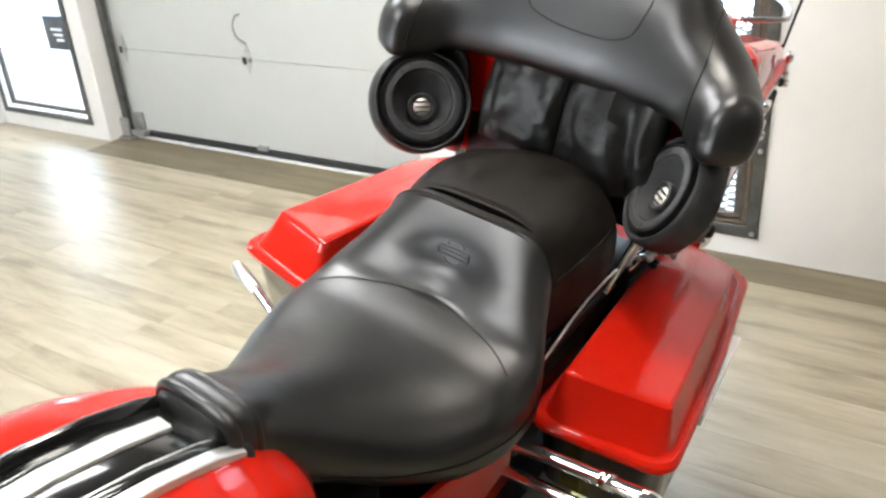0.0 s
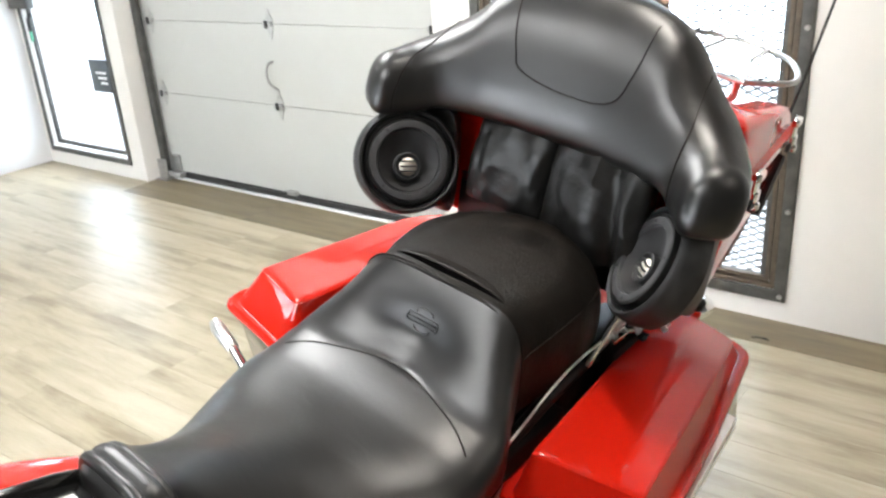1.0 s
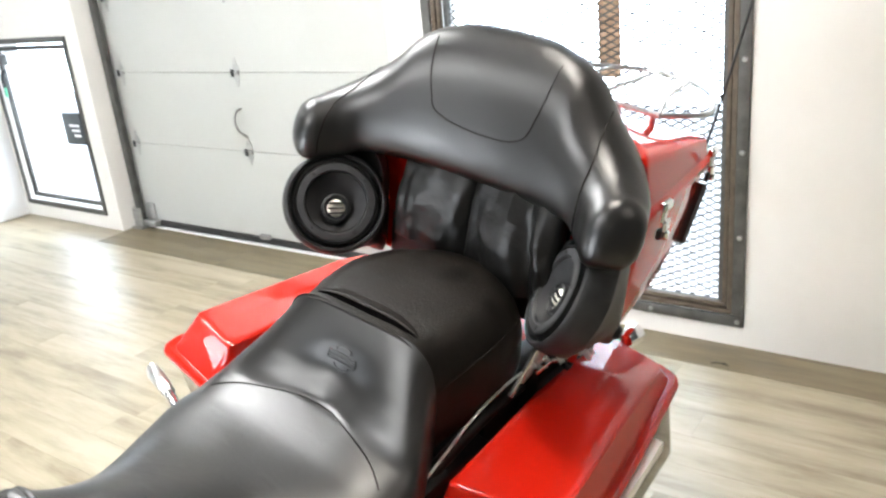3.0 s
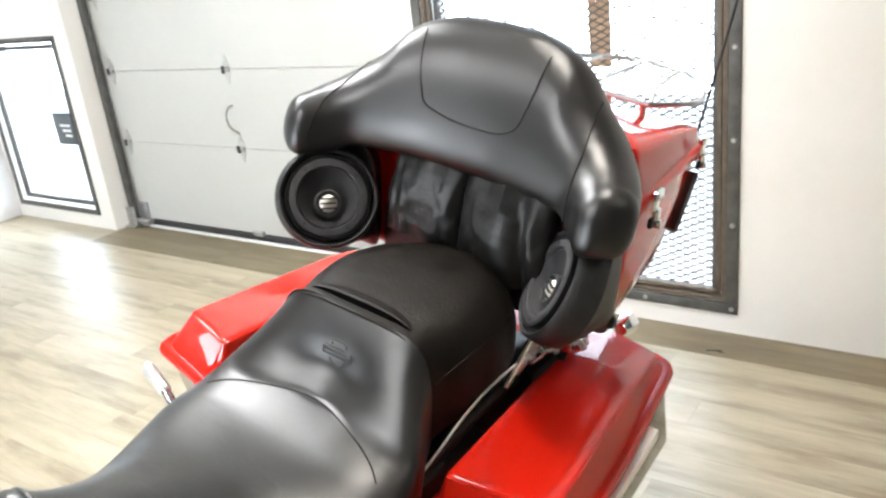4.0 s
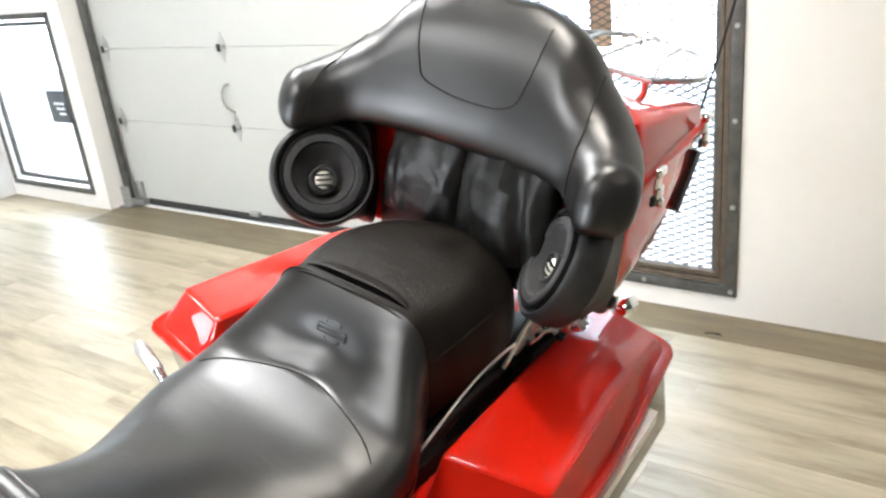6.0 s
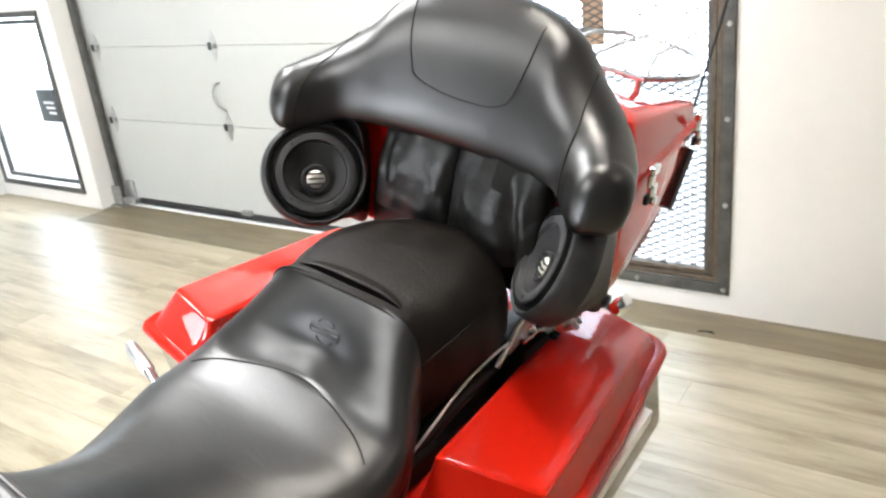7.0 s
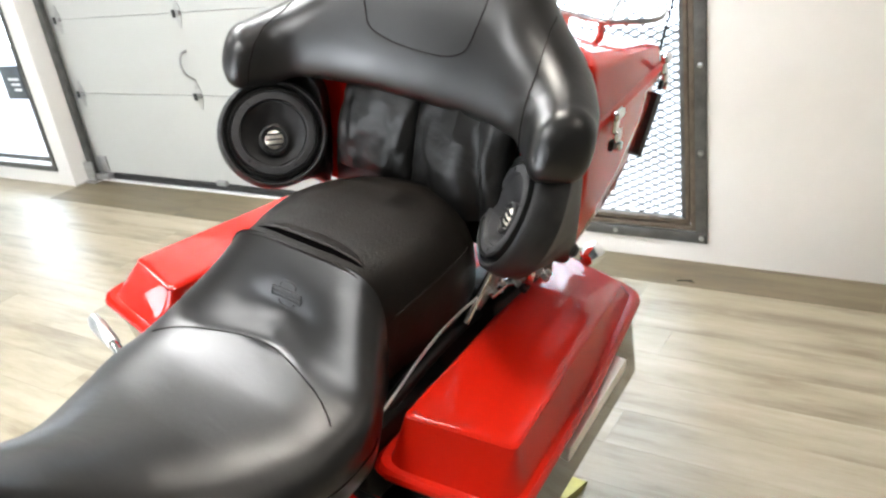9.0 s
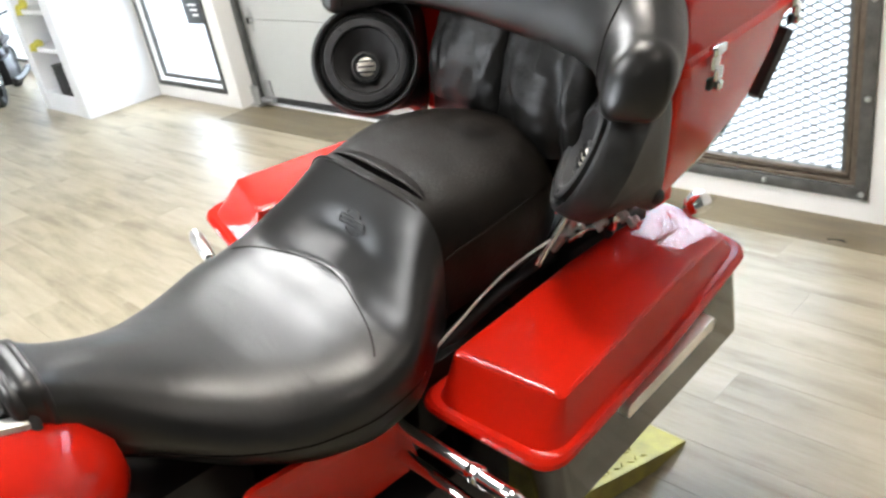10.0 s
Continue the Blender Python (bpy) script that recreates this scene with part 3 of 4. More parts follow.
def seat_half(table, y, n=28):
    wt, zt, zs, wb, zb = seat_row(table, y)
    a, c = min(0.96, wt / wb), min(0.985, (zs - zb) / (zt - zb))
    lo, hi = 1.6, 9.0
    for _ in range(24):
        e = (lo + hi) / 2
        lo, hi = (lo, e) if a ** e + c ** e < 1 else (e, hi)
    th = np.linspace(0, math.pi / 2, 60)
    x, z = wb * np.sin(th) ** (2 / e), zb + (zt - zb) * np.cos(th) ** (2 / e)
    pts = np.stack([x, np.full(60, y), z], axis=1)
    tail = ((0.002, 0.016), (0.012, 0.036), (0.034, 0.050), (0.06, 0.054)) if table is SEAT else ((0.004, 0.012), (0.025, 0.016))
    pts = np.vstack([pts, [(max(0.01, wb - a), y, zb - b) for a, b in tail]])
    d = np.concatenate([[0], np.cumsum(np.linalg.norm(np.diff(pts, axis=0), axis=1))])
    u = np.linspace(0, d[-1], n)
    return np.stack([np.interp(u, d, pts[:, i]) for i in range(3)], axis=1)


def scoop(x, y):
    """The hollow in the riser behind the rider."""
    return 0.034 * math.exp(-(x / 0.085) ** 2) * math.exp(-((y - 0.016) / 0.038) ** 2)


def seam_y(x):
    """Where the cross seam of the rider seat runs."""
    return -0.010 - 0.75 * x * x - 12.0 * x ** 4


def tuck(x, y):
    """The cushion swells before the cross seam and is drawn in along it."""
    d = y - seam_y(x)
    return math.exp(-(x / 0.20) ** 6) * (0.003 * math.exp(-((d + 0.035) / 0.035) ** 2) - (0.002 + 0.006 * math.exp(-(x / 0.06) ** 2)) * math.exp(-(d / 0.008) ** 2))


def seat_rings(table, ys, hollow):
    rings = []
    for y in ys:
        h = seat_half(table, y)
        ring = [p for p in h] + [(-p[0], p[1], p[2]) for p in h[:0:-1]]
        rings.append([(x, yy + (scoop(x, yy) if hollow else 0), z + (tuck(x, yy) * max(0.0, 1 - i / 19) if hollow else 0)) for x, yy, z, i in ((*p, min(k, len(ring) - k)) for k, p in enumerate(ring))])
    return rings


def seat_z(table, x, y):
    h = seat_half(table, y, 40)
    k = int(np.argmax(h[:, 0]))
    return float(np.interp(abs(x), h[:k + 1, 0], h[:k + 1, 2]))


def on_seat(x, y, lift=0.0):
    t = SEAT if y < 0.102 else PILLION
    return (x, y + (scoop(x, y) if y < 0.102 else 0), seat_z(t, x, y) + lift + (tuck(x, y) if y < 0.102 else 0))


ys = np.concatenate([np.linspace(-0.535, -0.45, 10), np.linspace(-0.44, -0.10, 22), np.linspace(-0.095, 0.03, 48), np.linspace(0.034, 0.105, 18)])
rider = part("rider_seat", skin(seat_rings(SEAT, ys, True)), LEATHER, bike, "smooth black leather rider seat")
part("passenger_seat", skin(seat_rings(PILLION, np.concatenate([np.linspace(0.1, 0.4, 28), np.linspace(0.405, 0.45, 10)]), False)), SUEDE, bike, "matt black passenger seat")
def on_side(table, y, u, q=1, lift=0.001):
    """A point of the seat's skin: u runs from the top line down the side."""
    h = seat_half(table, y, 60)
    p = h[int(u * 59)]
    a, c = h[max(0, int(u * 59) - 1)], h[min(59, int(u * 59) + 1)]
    nx, nz = -(c[2] - a[2]), (c[0] - a[0])
    n = math.hypot(nx, nz) + 1e-9
    x = p[0] + lift * nx / n
    return (q * x, y + (scoop(x, y) if table is SEAT else 0), p[2] + lift * nz / n)


part("nose_roll", tube([on_side(SEAT, -0.508, u, 1, -0.005) for u in (0.62, 0.45, 0.3, 0.15, 0.03)] + [on_side(SEAT, -0.508, u, -1, -0.005) for u in (0.03, 0.15, 0.3, 0.45, 0.62)], 0.0105, 60, 12), LEATHER, rider, "rolled leather edge at the seat nose")
part("nose_roll", tube([on_side(SEAT, -0.476, u, 1, -0.0055) for u in (0.62, 0.45, 0.3, 0.15, 0.03)] + [on_side(SEAT, -0.476, u, -1, -0.0055) for u in (0.03, 0.15, 0.3, 0.45, 0.62)], 0.008, 60, 12), LEATHER, rider, "rolled leather edge at the seat nose")
for q in (1, -1):
    part("seam", tube([on_seat(q * x, seam_y(x) - 0.004, 0.0005) for x in np.linspace(0, 0.205, 26)], 0.0017, 90, 6), SUEDE, rider)
    part("seam", tube([on_side(SEAT, 0.1045 - 0.02 * max(0, u - 0.5), u, q, 0.0004) for u in np.linspace(0.02, 0.85, 26)], 0.0016, 60, 6), SUEDE, rider)
    part("seam", tube([on_side(SEAT, y, 0.74, q, 0.0004) for y in np.linspace(-0.40, 0.0, 22)], 0.0014, 60, 6), SUEDE, rider)
    part("seam", tube([on_side(PILLION, y, 0.62, q, 0.0004) for y in np.linspace(0.11, 0.34, 18)], 0.0014, 50, 6), SUEDE, rider)
def lens(x, off):
    return 0.1215 + off * math.sqrt(max(0.0, 1 - (x / 0.120) ** 2))


def on_pillion(x, y, lift):
    return (x, y, seat_z(PILLION, x, max(0.101, y)) + lift)


XS = np.linspace(-0.1185, 0.1185, 31)
# Flat black strip paints the shade inside the slot.
part("strap_slot", skin([[on_pillion(x, lens(x, o), 0.0013) for o in (-0.010, 0.005)] for x in XS], cap=False, ring_closed=False), dull(material("slot_shade_black", (0.002, 0.002, 0.002), 0.95), 0.0), rider)
part("strap_lip", skin([[on_pillion(x, lens(x, o), 0.0004 + h * math.sqrt(max(0, 1 - (x / 0.120) ** 2))) for o, h in ((0.002, 0.0020), (0.001, 0.0038), (0.004, 0.0048), (0.009, 0.0038), (0.016, 0.002), (0.024, 0.0))] for x in XS], cap=False, ring_closed=False), SUEDE, rider)
part("strap_lip", skin([[on_pillion(x, lens(x, o), 0.0003 + h * math.sqrt(max(0, 1 - (x / 0.120) ** 2))) for o, h in ((-0.009, 0.0005), (-0.010, 0.0014), (-0.0115, 0.0016), (-0.013, 0.001), (-0.0155, 0.0))] for x in XS], cap=False, ring_closed=False), SUEDE, rider)

# raised emblem in the hollow: a plain barred shield shape
def emblem():
    bm = bmesh.new()
    def strip(pts):
        tube([on_seat(x * 1.2, 0.043 + (y - 0.047) * 1.3, 0.0016) for x, y in pts], 0.0020, 24, 8, bm=bm)
    strip([(-0.014, 0.0555), (-0.013, 0.059), (0, 0.0615), (0.013, 0.059), (0.014, 0.0555)])
    for y in (0.0520, 0.0470, 0.0420):
        strip([(-0.026, y + 0.0004), (-0.012, y), (0.012, y), (0.026, y + 0.0004)])
    strip([(-0.015, 0.0385), (-0.011, 0.035), (0, 0.0325), (0.011, 0.035), (0.015, 0.0385)])
    strip([(-0.026, 0.0524), (-0.028, 0.047), (-0.026, 0.0424)])
    strip([(0.026, 0.0524), (0.028, 0.047), (0.026, 0.0424)])
    return bm
part("emblem", emblem(), LEATHER, rider)

# wrap-round backrest: a padded dome with lower wings, swept along a plan line
BACK_HALF = [(0, 0.490), (0.1, 0.4845), (0.2, 0.466), (0.272, 0.438), (0.320, 0.400), (0.352, 0.356)]
BACK_LINE = [(-x, y, 0) for x, y in BACK_HALF[:0:-1]] + [(x, y, 0) for x, y in BACK_HALF]
BACK_TOP = ([0, 0.2, 0.38, 0.5, 0.62, 0.74, 0.88, 1.0], [1.328, 1.325, 1.310, 1.287, 1.237, 1.200, 1.167, 1.148])
BACK_LOW = ([0, 0.4, 0.65, 0.88, 1.0], [1.047, 1.049, 1.050, 1.030, 1.028])
BACK_THICK = ([0, 0.5, 0.75, 0.9, 1.0], [0.066, 0.066, 0.058, 0.053, 0.049])


def back_place(c, t, s, a, lift=0.0):
    """A point of the skin: s from -1 to 1 along the line c with tangents t, a round the section."""
    f = (s + 1) / 2 * (len(c) - 1)
    i = min(len(c) - 1, int(round(f)))
    zt, zb, h = (float(smoothly(*k, abs(s))) for k in (BACK_TOP, BACK_LOW, BACK_THICK))
    ca, sa = math.cos(a), math.sin(a)
    u = math.copysign(abs(ca) ** (1.0 if sa > 0 else 0.45), ca) * h
    u *= 1.0 + (float(smoothly([0, 0.45, 0.75, 1.0], [0.0, 0.05, 0.30, 0.15], abs(s))) if u > 0 else 0.0)
    u += math.copysign(lift, u)
    z = (zb + zt) / 2 + math.copysign(abs(sa) ** 0.8, sa) * ((zt - zb) / 2 + lift)
    x, y = c[i][0] - t[i][1] * u, c[i][1] + t[i][0] * u + 0.307 * (z - 1.08) - 0.45
    return (x - 0.0054 * y - 0.020, 0.0054 * x + y + 0.45, z - 0.0233 * x)


def back_curve(n):
    c = through_points(BACK_LINE, n)
    t = np.gradient(c, axis=0)
    return c, t / np.linalg.norm(t, axis=1)[:, None]


def backrest():
    n = 81
    c, t = back_curve(n)
    rings = [[back_place(c, t, 2 * i / (n - 1) - 1, a) for a in np.linspace(0, 2 * math.pi, 44, endpoint=False)] for i in range(n)]

    def cap(ring, d):
        out, r = [], np.array(ring)
        m = r.mean(axis=0)
        for f, k in ((0.985, 0.005), (0.955, 0.011), (0.91, 0.017), (0.84, 0.023), (0.73, 0.029), (0.55, 0.034), (0.30, 0.038), (0.1, 0.039)):
            out.append(m + (r - m) * f + np.array(d) * k)
        return out
    first, last = cap(rings[0], -t[0]), cap(rings[-1], t[-1])
    return skin(first[::-1] + rings + last)


back = part("backrest", backrest(), LEATHER, bike, "wrap-round black leather passenger backrest")


def back_seam(pts, n):
    c, t = back_curve(401)
    part("seam", tube([back_place(c, t, s, a, 0.0005) for s, a in through_points([(s, a, 0) for s, a in pts], n)[:, :2]], 0.0015, 2 * n, 6), SUEDE, back)


back_seam([(-0.39, 2.04), (-0.355, 2.67), (-0.31, 3.08), (-0.24, 3.24), (-0.05, 3.34), (0.17, 3.34), (0.29, 3.25), (0.35, 3.09), (0.38, 2.72), (0.375, 2.09)], 60)
back_seam([(0.62, 1.3), (0.65, 1.5), (0.72, 1.99), (0.80, 2.51), (0.83, 3.19), (0.825, 3.9)], 30)
back_seam([(-0.70, 1.5), (-0.74, 1.72), (-0.82, 2.03), (-0.93, 2.3), (-0.985, 3.0), (-0.985, 3.8)], 30)


def lidded(*rings):
    return skin(list(rings))

# luggage box behind the backrest
def luggage_ring(yf, yr, wf, wr, zf, zr, r=0.045):
    return rounded([(-wf, yf, zf), (wf, yf, zf), (wr, yr, zr), (-wr, yr, zr)], [0.03, 0.03, r, r])
trunk = part("luggage_box", lidded(luggage_ring(0.51, 0.66, 0.27, 0.25, 0.79, 0.79), luggage_ring(0.495, 0.72, 0.305, 0.275, 0.80, 0.805), luggage_ring(0.49, 0.79, 0.314, 0.278, 0.83, 0.835), luggage_ring(0.488, 0.87, 0.320, 0.274, 0.88, 0.89),
     luggage_ring(0.488, 0.945, 0.324, 0.268, 0.96, 0.965), luggage_ring(0.488, 0.985, 0.326, 0.263, 1.035, 1.025)), RED, bike, "glossy red hard luggage box")
part("lid", lidded(luggage_ring(0.485, 0.995, 0.330, 0.268, 1.034, 1.024), luggage_ring(0.482, 1.003, 0.338, 0.275, 1.038, 1.028), luggage_ring(0.482, 1.003, 0.339, 0.276, 1.055, 1.042), luggage_ring(0.485, 0.998, 0.334, 0.271, 1.061, 1.048), luggage_ring(0.488, 0.992, 0.328, 0.265, 1.064, 1.05),
     luggage_ring(0.49, 0.985, 0.321, 0.259, 1.152, 1.072, 0.035), luggage_ring(0.495, 0.98, 0.316, 0.255, 1.166, 1.081, 0.035), luggage_ring(0.52, 0.965, 0.295, 0.236, 1.176, 1.085, 0.03), luggage_ring(0.6, 0.9, 0.2, 0.15, 1.178, 1.10, 0.03)), RED, trunk)
for s in (1, -1):
    for lx, ly in ((0.331, 0.57), (0.278, 0.94)):
        a = axis_pose((s * lx, ly, 1.045), (s, 0.1, 0))
        bm = bmesh.new()
        for r in ((-0.019, 0.019, 0.012, 0.030, 0.0, 0.016), (-0.012, 0.014, -0.014, 0.014, 0.002, 0.011), (-0.004, 0.021, -0.034, -0.010, 0.003, 0.015), (0.002, 0.016, -0.050, -0.032, 0.004, 0.020)):
            box(bm, *r, bevel=0.0045, seg=3)
        bm.transform(a)
        clasp = part("latch", bm, CHROME, trunk, "chrome over-centre clasp")
        pin = box(bmesh.new(), -0.012, 0.004, -0.048, -0.028, 0.0, 0.010, bevel=0.003)
        pin.transform(a)
        part("lock", pin, DARK, clasp, "dark lock barrel")
    part("edge_strip", skin([rounded([(s * (0.258 + d), 0.868, 0.868), (s * (0.252 + d), 0.958, 0.982), (s * (0.252 + d), 0.984, 0.966), (s * (0.256 + d), 0.892, 0.850)], 0.006, 4) for d in (0.0, 0.022)]), RUBBER, trunk, "black rubber edge strip")
# rack on the lid
rack = part("rack", tube([(-0.18, 0.86, 1.14), (-0.25, 0.955, 1.14), (-0.205, 1.10, 1.14), (-0.13, 1.185, 1.14), (0, 1.235, 1.14), (0.13, 1.185, 1.14), (0.205, 1.10, 1.14), (0.25, 0.955, 1.14), (0.18, 0.86, 1.14)], 0.0065, 120, 8), BRUSHED, trunk, "chrome luggage rack")
part("rail", tube([(-0.18, 0.86, 1.14), (0, 0.885, 1.14), (0.18, 0.86, 1.14)], 0.0065, 30, 8), BRUSHED, rack)
for rx in (-0.11, 0.0, 0.11):
    part("rail", tube([(rx * 1.6, 0.87, 1.14), (rx * 1.1, 1.05, 1.14), (rx, 1.195, 1.14)], 0.005, 20, 8), BRUSHED, rack)
for rx, ry in ((-0.16, 0.87), (0.16, 0.87), (0.07, 0.88), (-0.07, 0.88)):
    part("post", tube([(rx, ry, 1.085), (rx, ry, 1.14)], 0.009, 6, 8), BRUSHED, rack)
part("antenna", tube([(0.255, 0.965, 1.04), (0.258, 0.972, 1.08), (0.26, 1.013, 1.20), (0.262, 1.06, 1.36), (0.268, 1.15, 1.70)], 0.0032, 30, 8), RUBBER, trunk, "black whip antenna")

# speaker pods
for s in (-1, 1):
    name = "speaker_pod"
    c, nrm = np.array((0.250, 0.352, 0.938) if s > 0 else (-0.284, 0.335, 0.955)), Vector((-s * 0.69, -0.57, 0.43)).normalized()
    A = axis_pose(c, nrm)
    def back_ring(y, x0, x1, z0, z1):
        out = []
        for a in np.linspace(0, 2 * math.pi, 40, endpoint=False):
            v = A.to_3x3() @ Vector((math.cos(a), math.sin(a), 0))
            ca, sa = v.x * s, v.z
            k = math.hypot(ca, sa) + 1e-6
            ca, sa = ca / k, sa / k
            out.append((s * ((x0 + x1) / 2 + math.copysign(abs(ca) ** 0.6, ca) * (x1 - x0) / 2), y, (z0 + z1) / 2 + math.copysign(abs(sa) ** 0.6, sa) * (z1 - z0) / 2))
        return out
    circ = lambda r, h: [A @ Vector((r * math.cos(a), r * math.sin(a), h)) for a in np.linspace(0, 2 * math.pi, 40, endpoint=False)]
    pod = part(name, skin([circ(0.01, -0.055), circ(0.06, -0.05), circ(0.089, -0.012), circ(0.096, -0.012), circ(0.0975, 0.002), circ(0.102, 0.005), circ(0.107, 0.001), circ(0.110, -0.012), circ(0.111, -0.03), circ(0.106, -0.055),
        back_ring(0.43, 0.235, 0.342, 0.825, 1.05), back_ring(0.46, 0.25, 0.334, 0.80, 1.045), back_ring(0.478, 0.26, 0.328, 0.79, 1.035), back_ring(0.488, 0.27, 0.320, 0.795, 1.02)]), GREY_PLASTIC, bike, "dark grey speaker pod with exposed cone")
    part("bolt", lathe([(0.014, 0.0), (0.014, 0.010), (0.009, 0.016), (0.0, 0.017)], axis_pose((s * 0.322, 0.462, 0.835), (s, 0, -0.1)), 14), DARK, pod)
    part("rim", lathe([(0.0895, -0.010), (0.0895, 0.006), (0.088, 0.009), (0.084, 0.009), (0.083, 0.006)], A, cap=False), PLASTIC, pod)
    part("surround", lathe([(0.083, 0.005), (0.082, 0.0085), (0.079, 0.0095), (0.068, 0.009), (0.066, 0.006), (0.065, 0.0)], A, cap=False), SPEAKER_RING, pod, "grey speaker mounting ring")
    low = lambda r, h, k2: [A @ Vector((r * math.cos(a), r * math.sin(a) - 0.0175 * k2, h)) for a in np.linspace(0, 2 * math.pi, 40, endpoint=False)]
    part("cone", skin([low(0.067, 0.0, 0), low(0.063, 0.003, 0), low(0.058, -0.001, 0.1), low(0.046, -0.010, 0.5), low(0.030, -0.022, 1), low(0.001, -0.022, 1)], cap=False), CONE_PAPER, pod, "dark paper speaker cone")
    for a in (0.6, 2.2, 3.9, 5.2):
        part("screw", lathe([(0.003, 0.008), (0.003, 0.0105), (0.0, 0.011)], A @ Matrix.Translation((0.0745 * math.cos(a), 0.0745 * math.sin(a), 0)), 8), DARK, pod)
    B = A @ Matrix.Translation((0, -0.012, 0.013)) @ Matrix.Diagonal((1.25, 1.25, 1.0, 1.0))
    tw = part("tweeter", lathe([(0.024, -0.032), (0.024, -0.018), (0.021, -0.016), (0.0195, -0.019), (0.016, -0.020), (0.015, -0.0215)], B, 28, cap=False), GREY_PLASTIC, pod, "small tweeter with gold bars")
    part("dome", lathe([(0.0155, -0.0225), (0.013, -0.019), (0.008, -0.0165), (0.0, -0.0155)], B, 24), TWEETER, tw, "pale gold dome")
    for dy in (-0.0085, 0.0, 0.0085):
        bm = bmesh.new()
        box(bm, -0.013, 0.013, dy - 0.0013, dy + 0.0013, -0.02, -0.0125, bevel=0.0006)
        bm.transform(B)
        part("bar", bm, DARK, tw)

# pocket bag hung under the backrest
def pocket(x0, x1, y0, y1, zt, zb, seed):
    rings = []
    for v in np.linspace(0, 1, 26):
        ring = []
        for a in np.linspace(0, 2 * math.pi, 100, endpoint=False):
            c, s2 = math.cos(a), math.sin(a)
            cx, w = (x0 + x1) / 2, (x1 - x0) / 2
            u = math.copysign(abs(c) ** 0.5, c)
            d = math.copysign(abs(s2) ** 0.7, s2)
            x = cx + u * w * (1 - 0.03 * v)
            base = y0 + (y1 - y0) * (x - x0) / (x1 - x0)
            puff = 0.026 * math.sin(math.pi * min(1, 0.12 + 0.88 * v)) + 0.012
            wr = 0.013 * noise.noise(Vector((x * 20 + seed, v * 2.2, seed))) + 0.005 * noise.noise(Vector((x * 50, v * 9 + seed, 3)))
            if seed > 5:
                wr += (0.020 * math.exp(-((x - 0.135 - 0.025 * v) / 0.016) ** 2) - 0.010 * math.exp(-((x - 0.095 - 0.025 * v) / 0.025) ** 2)) * min(1, 2 * v)
            ring.append((x, base - 0.06 * v + d * puff + (wr if d < 0 else 0), zt + (zb - zt) * v))
        rings.append(ring)
    return skin(rings)
pk = part("pocket", pocket(-0.200, -0.014, 0.486, 0.500, 1.095, 0.885, 1.0), POUCH, bike, "creased black leather pocket")
part("pocket", pocket(-0.020, 0.212, 0.500, 0.452, 1.095, 0.865, 7.0), POUCH, bike, "creased black leather pocket")

part("pocket_backing", boxes((-0.185, 0.195, 0.480, 0.4865, 0.88, 1.10), bevel=0.002), POUCH, pk)
part("mount_plate", boxes((-0.26, 0.26, 0.488, 0.503, 0.76, 0.905), bevel=0.004), DARK, bike)

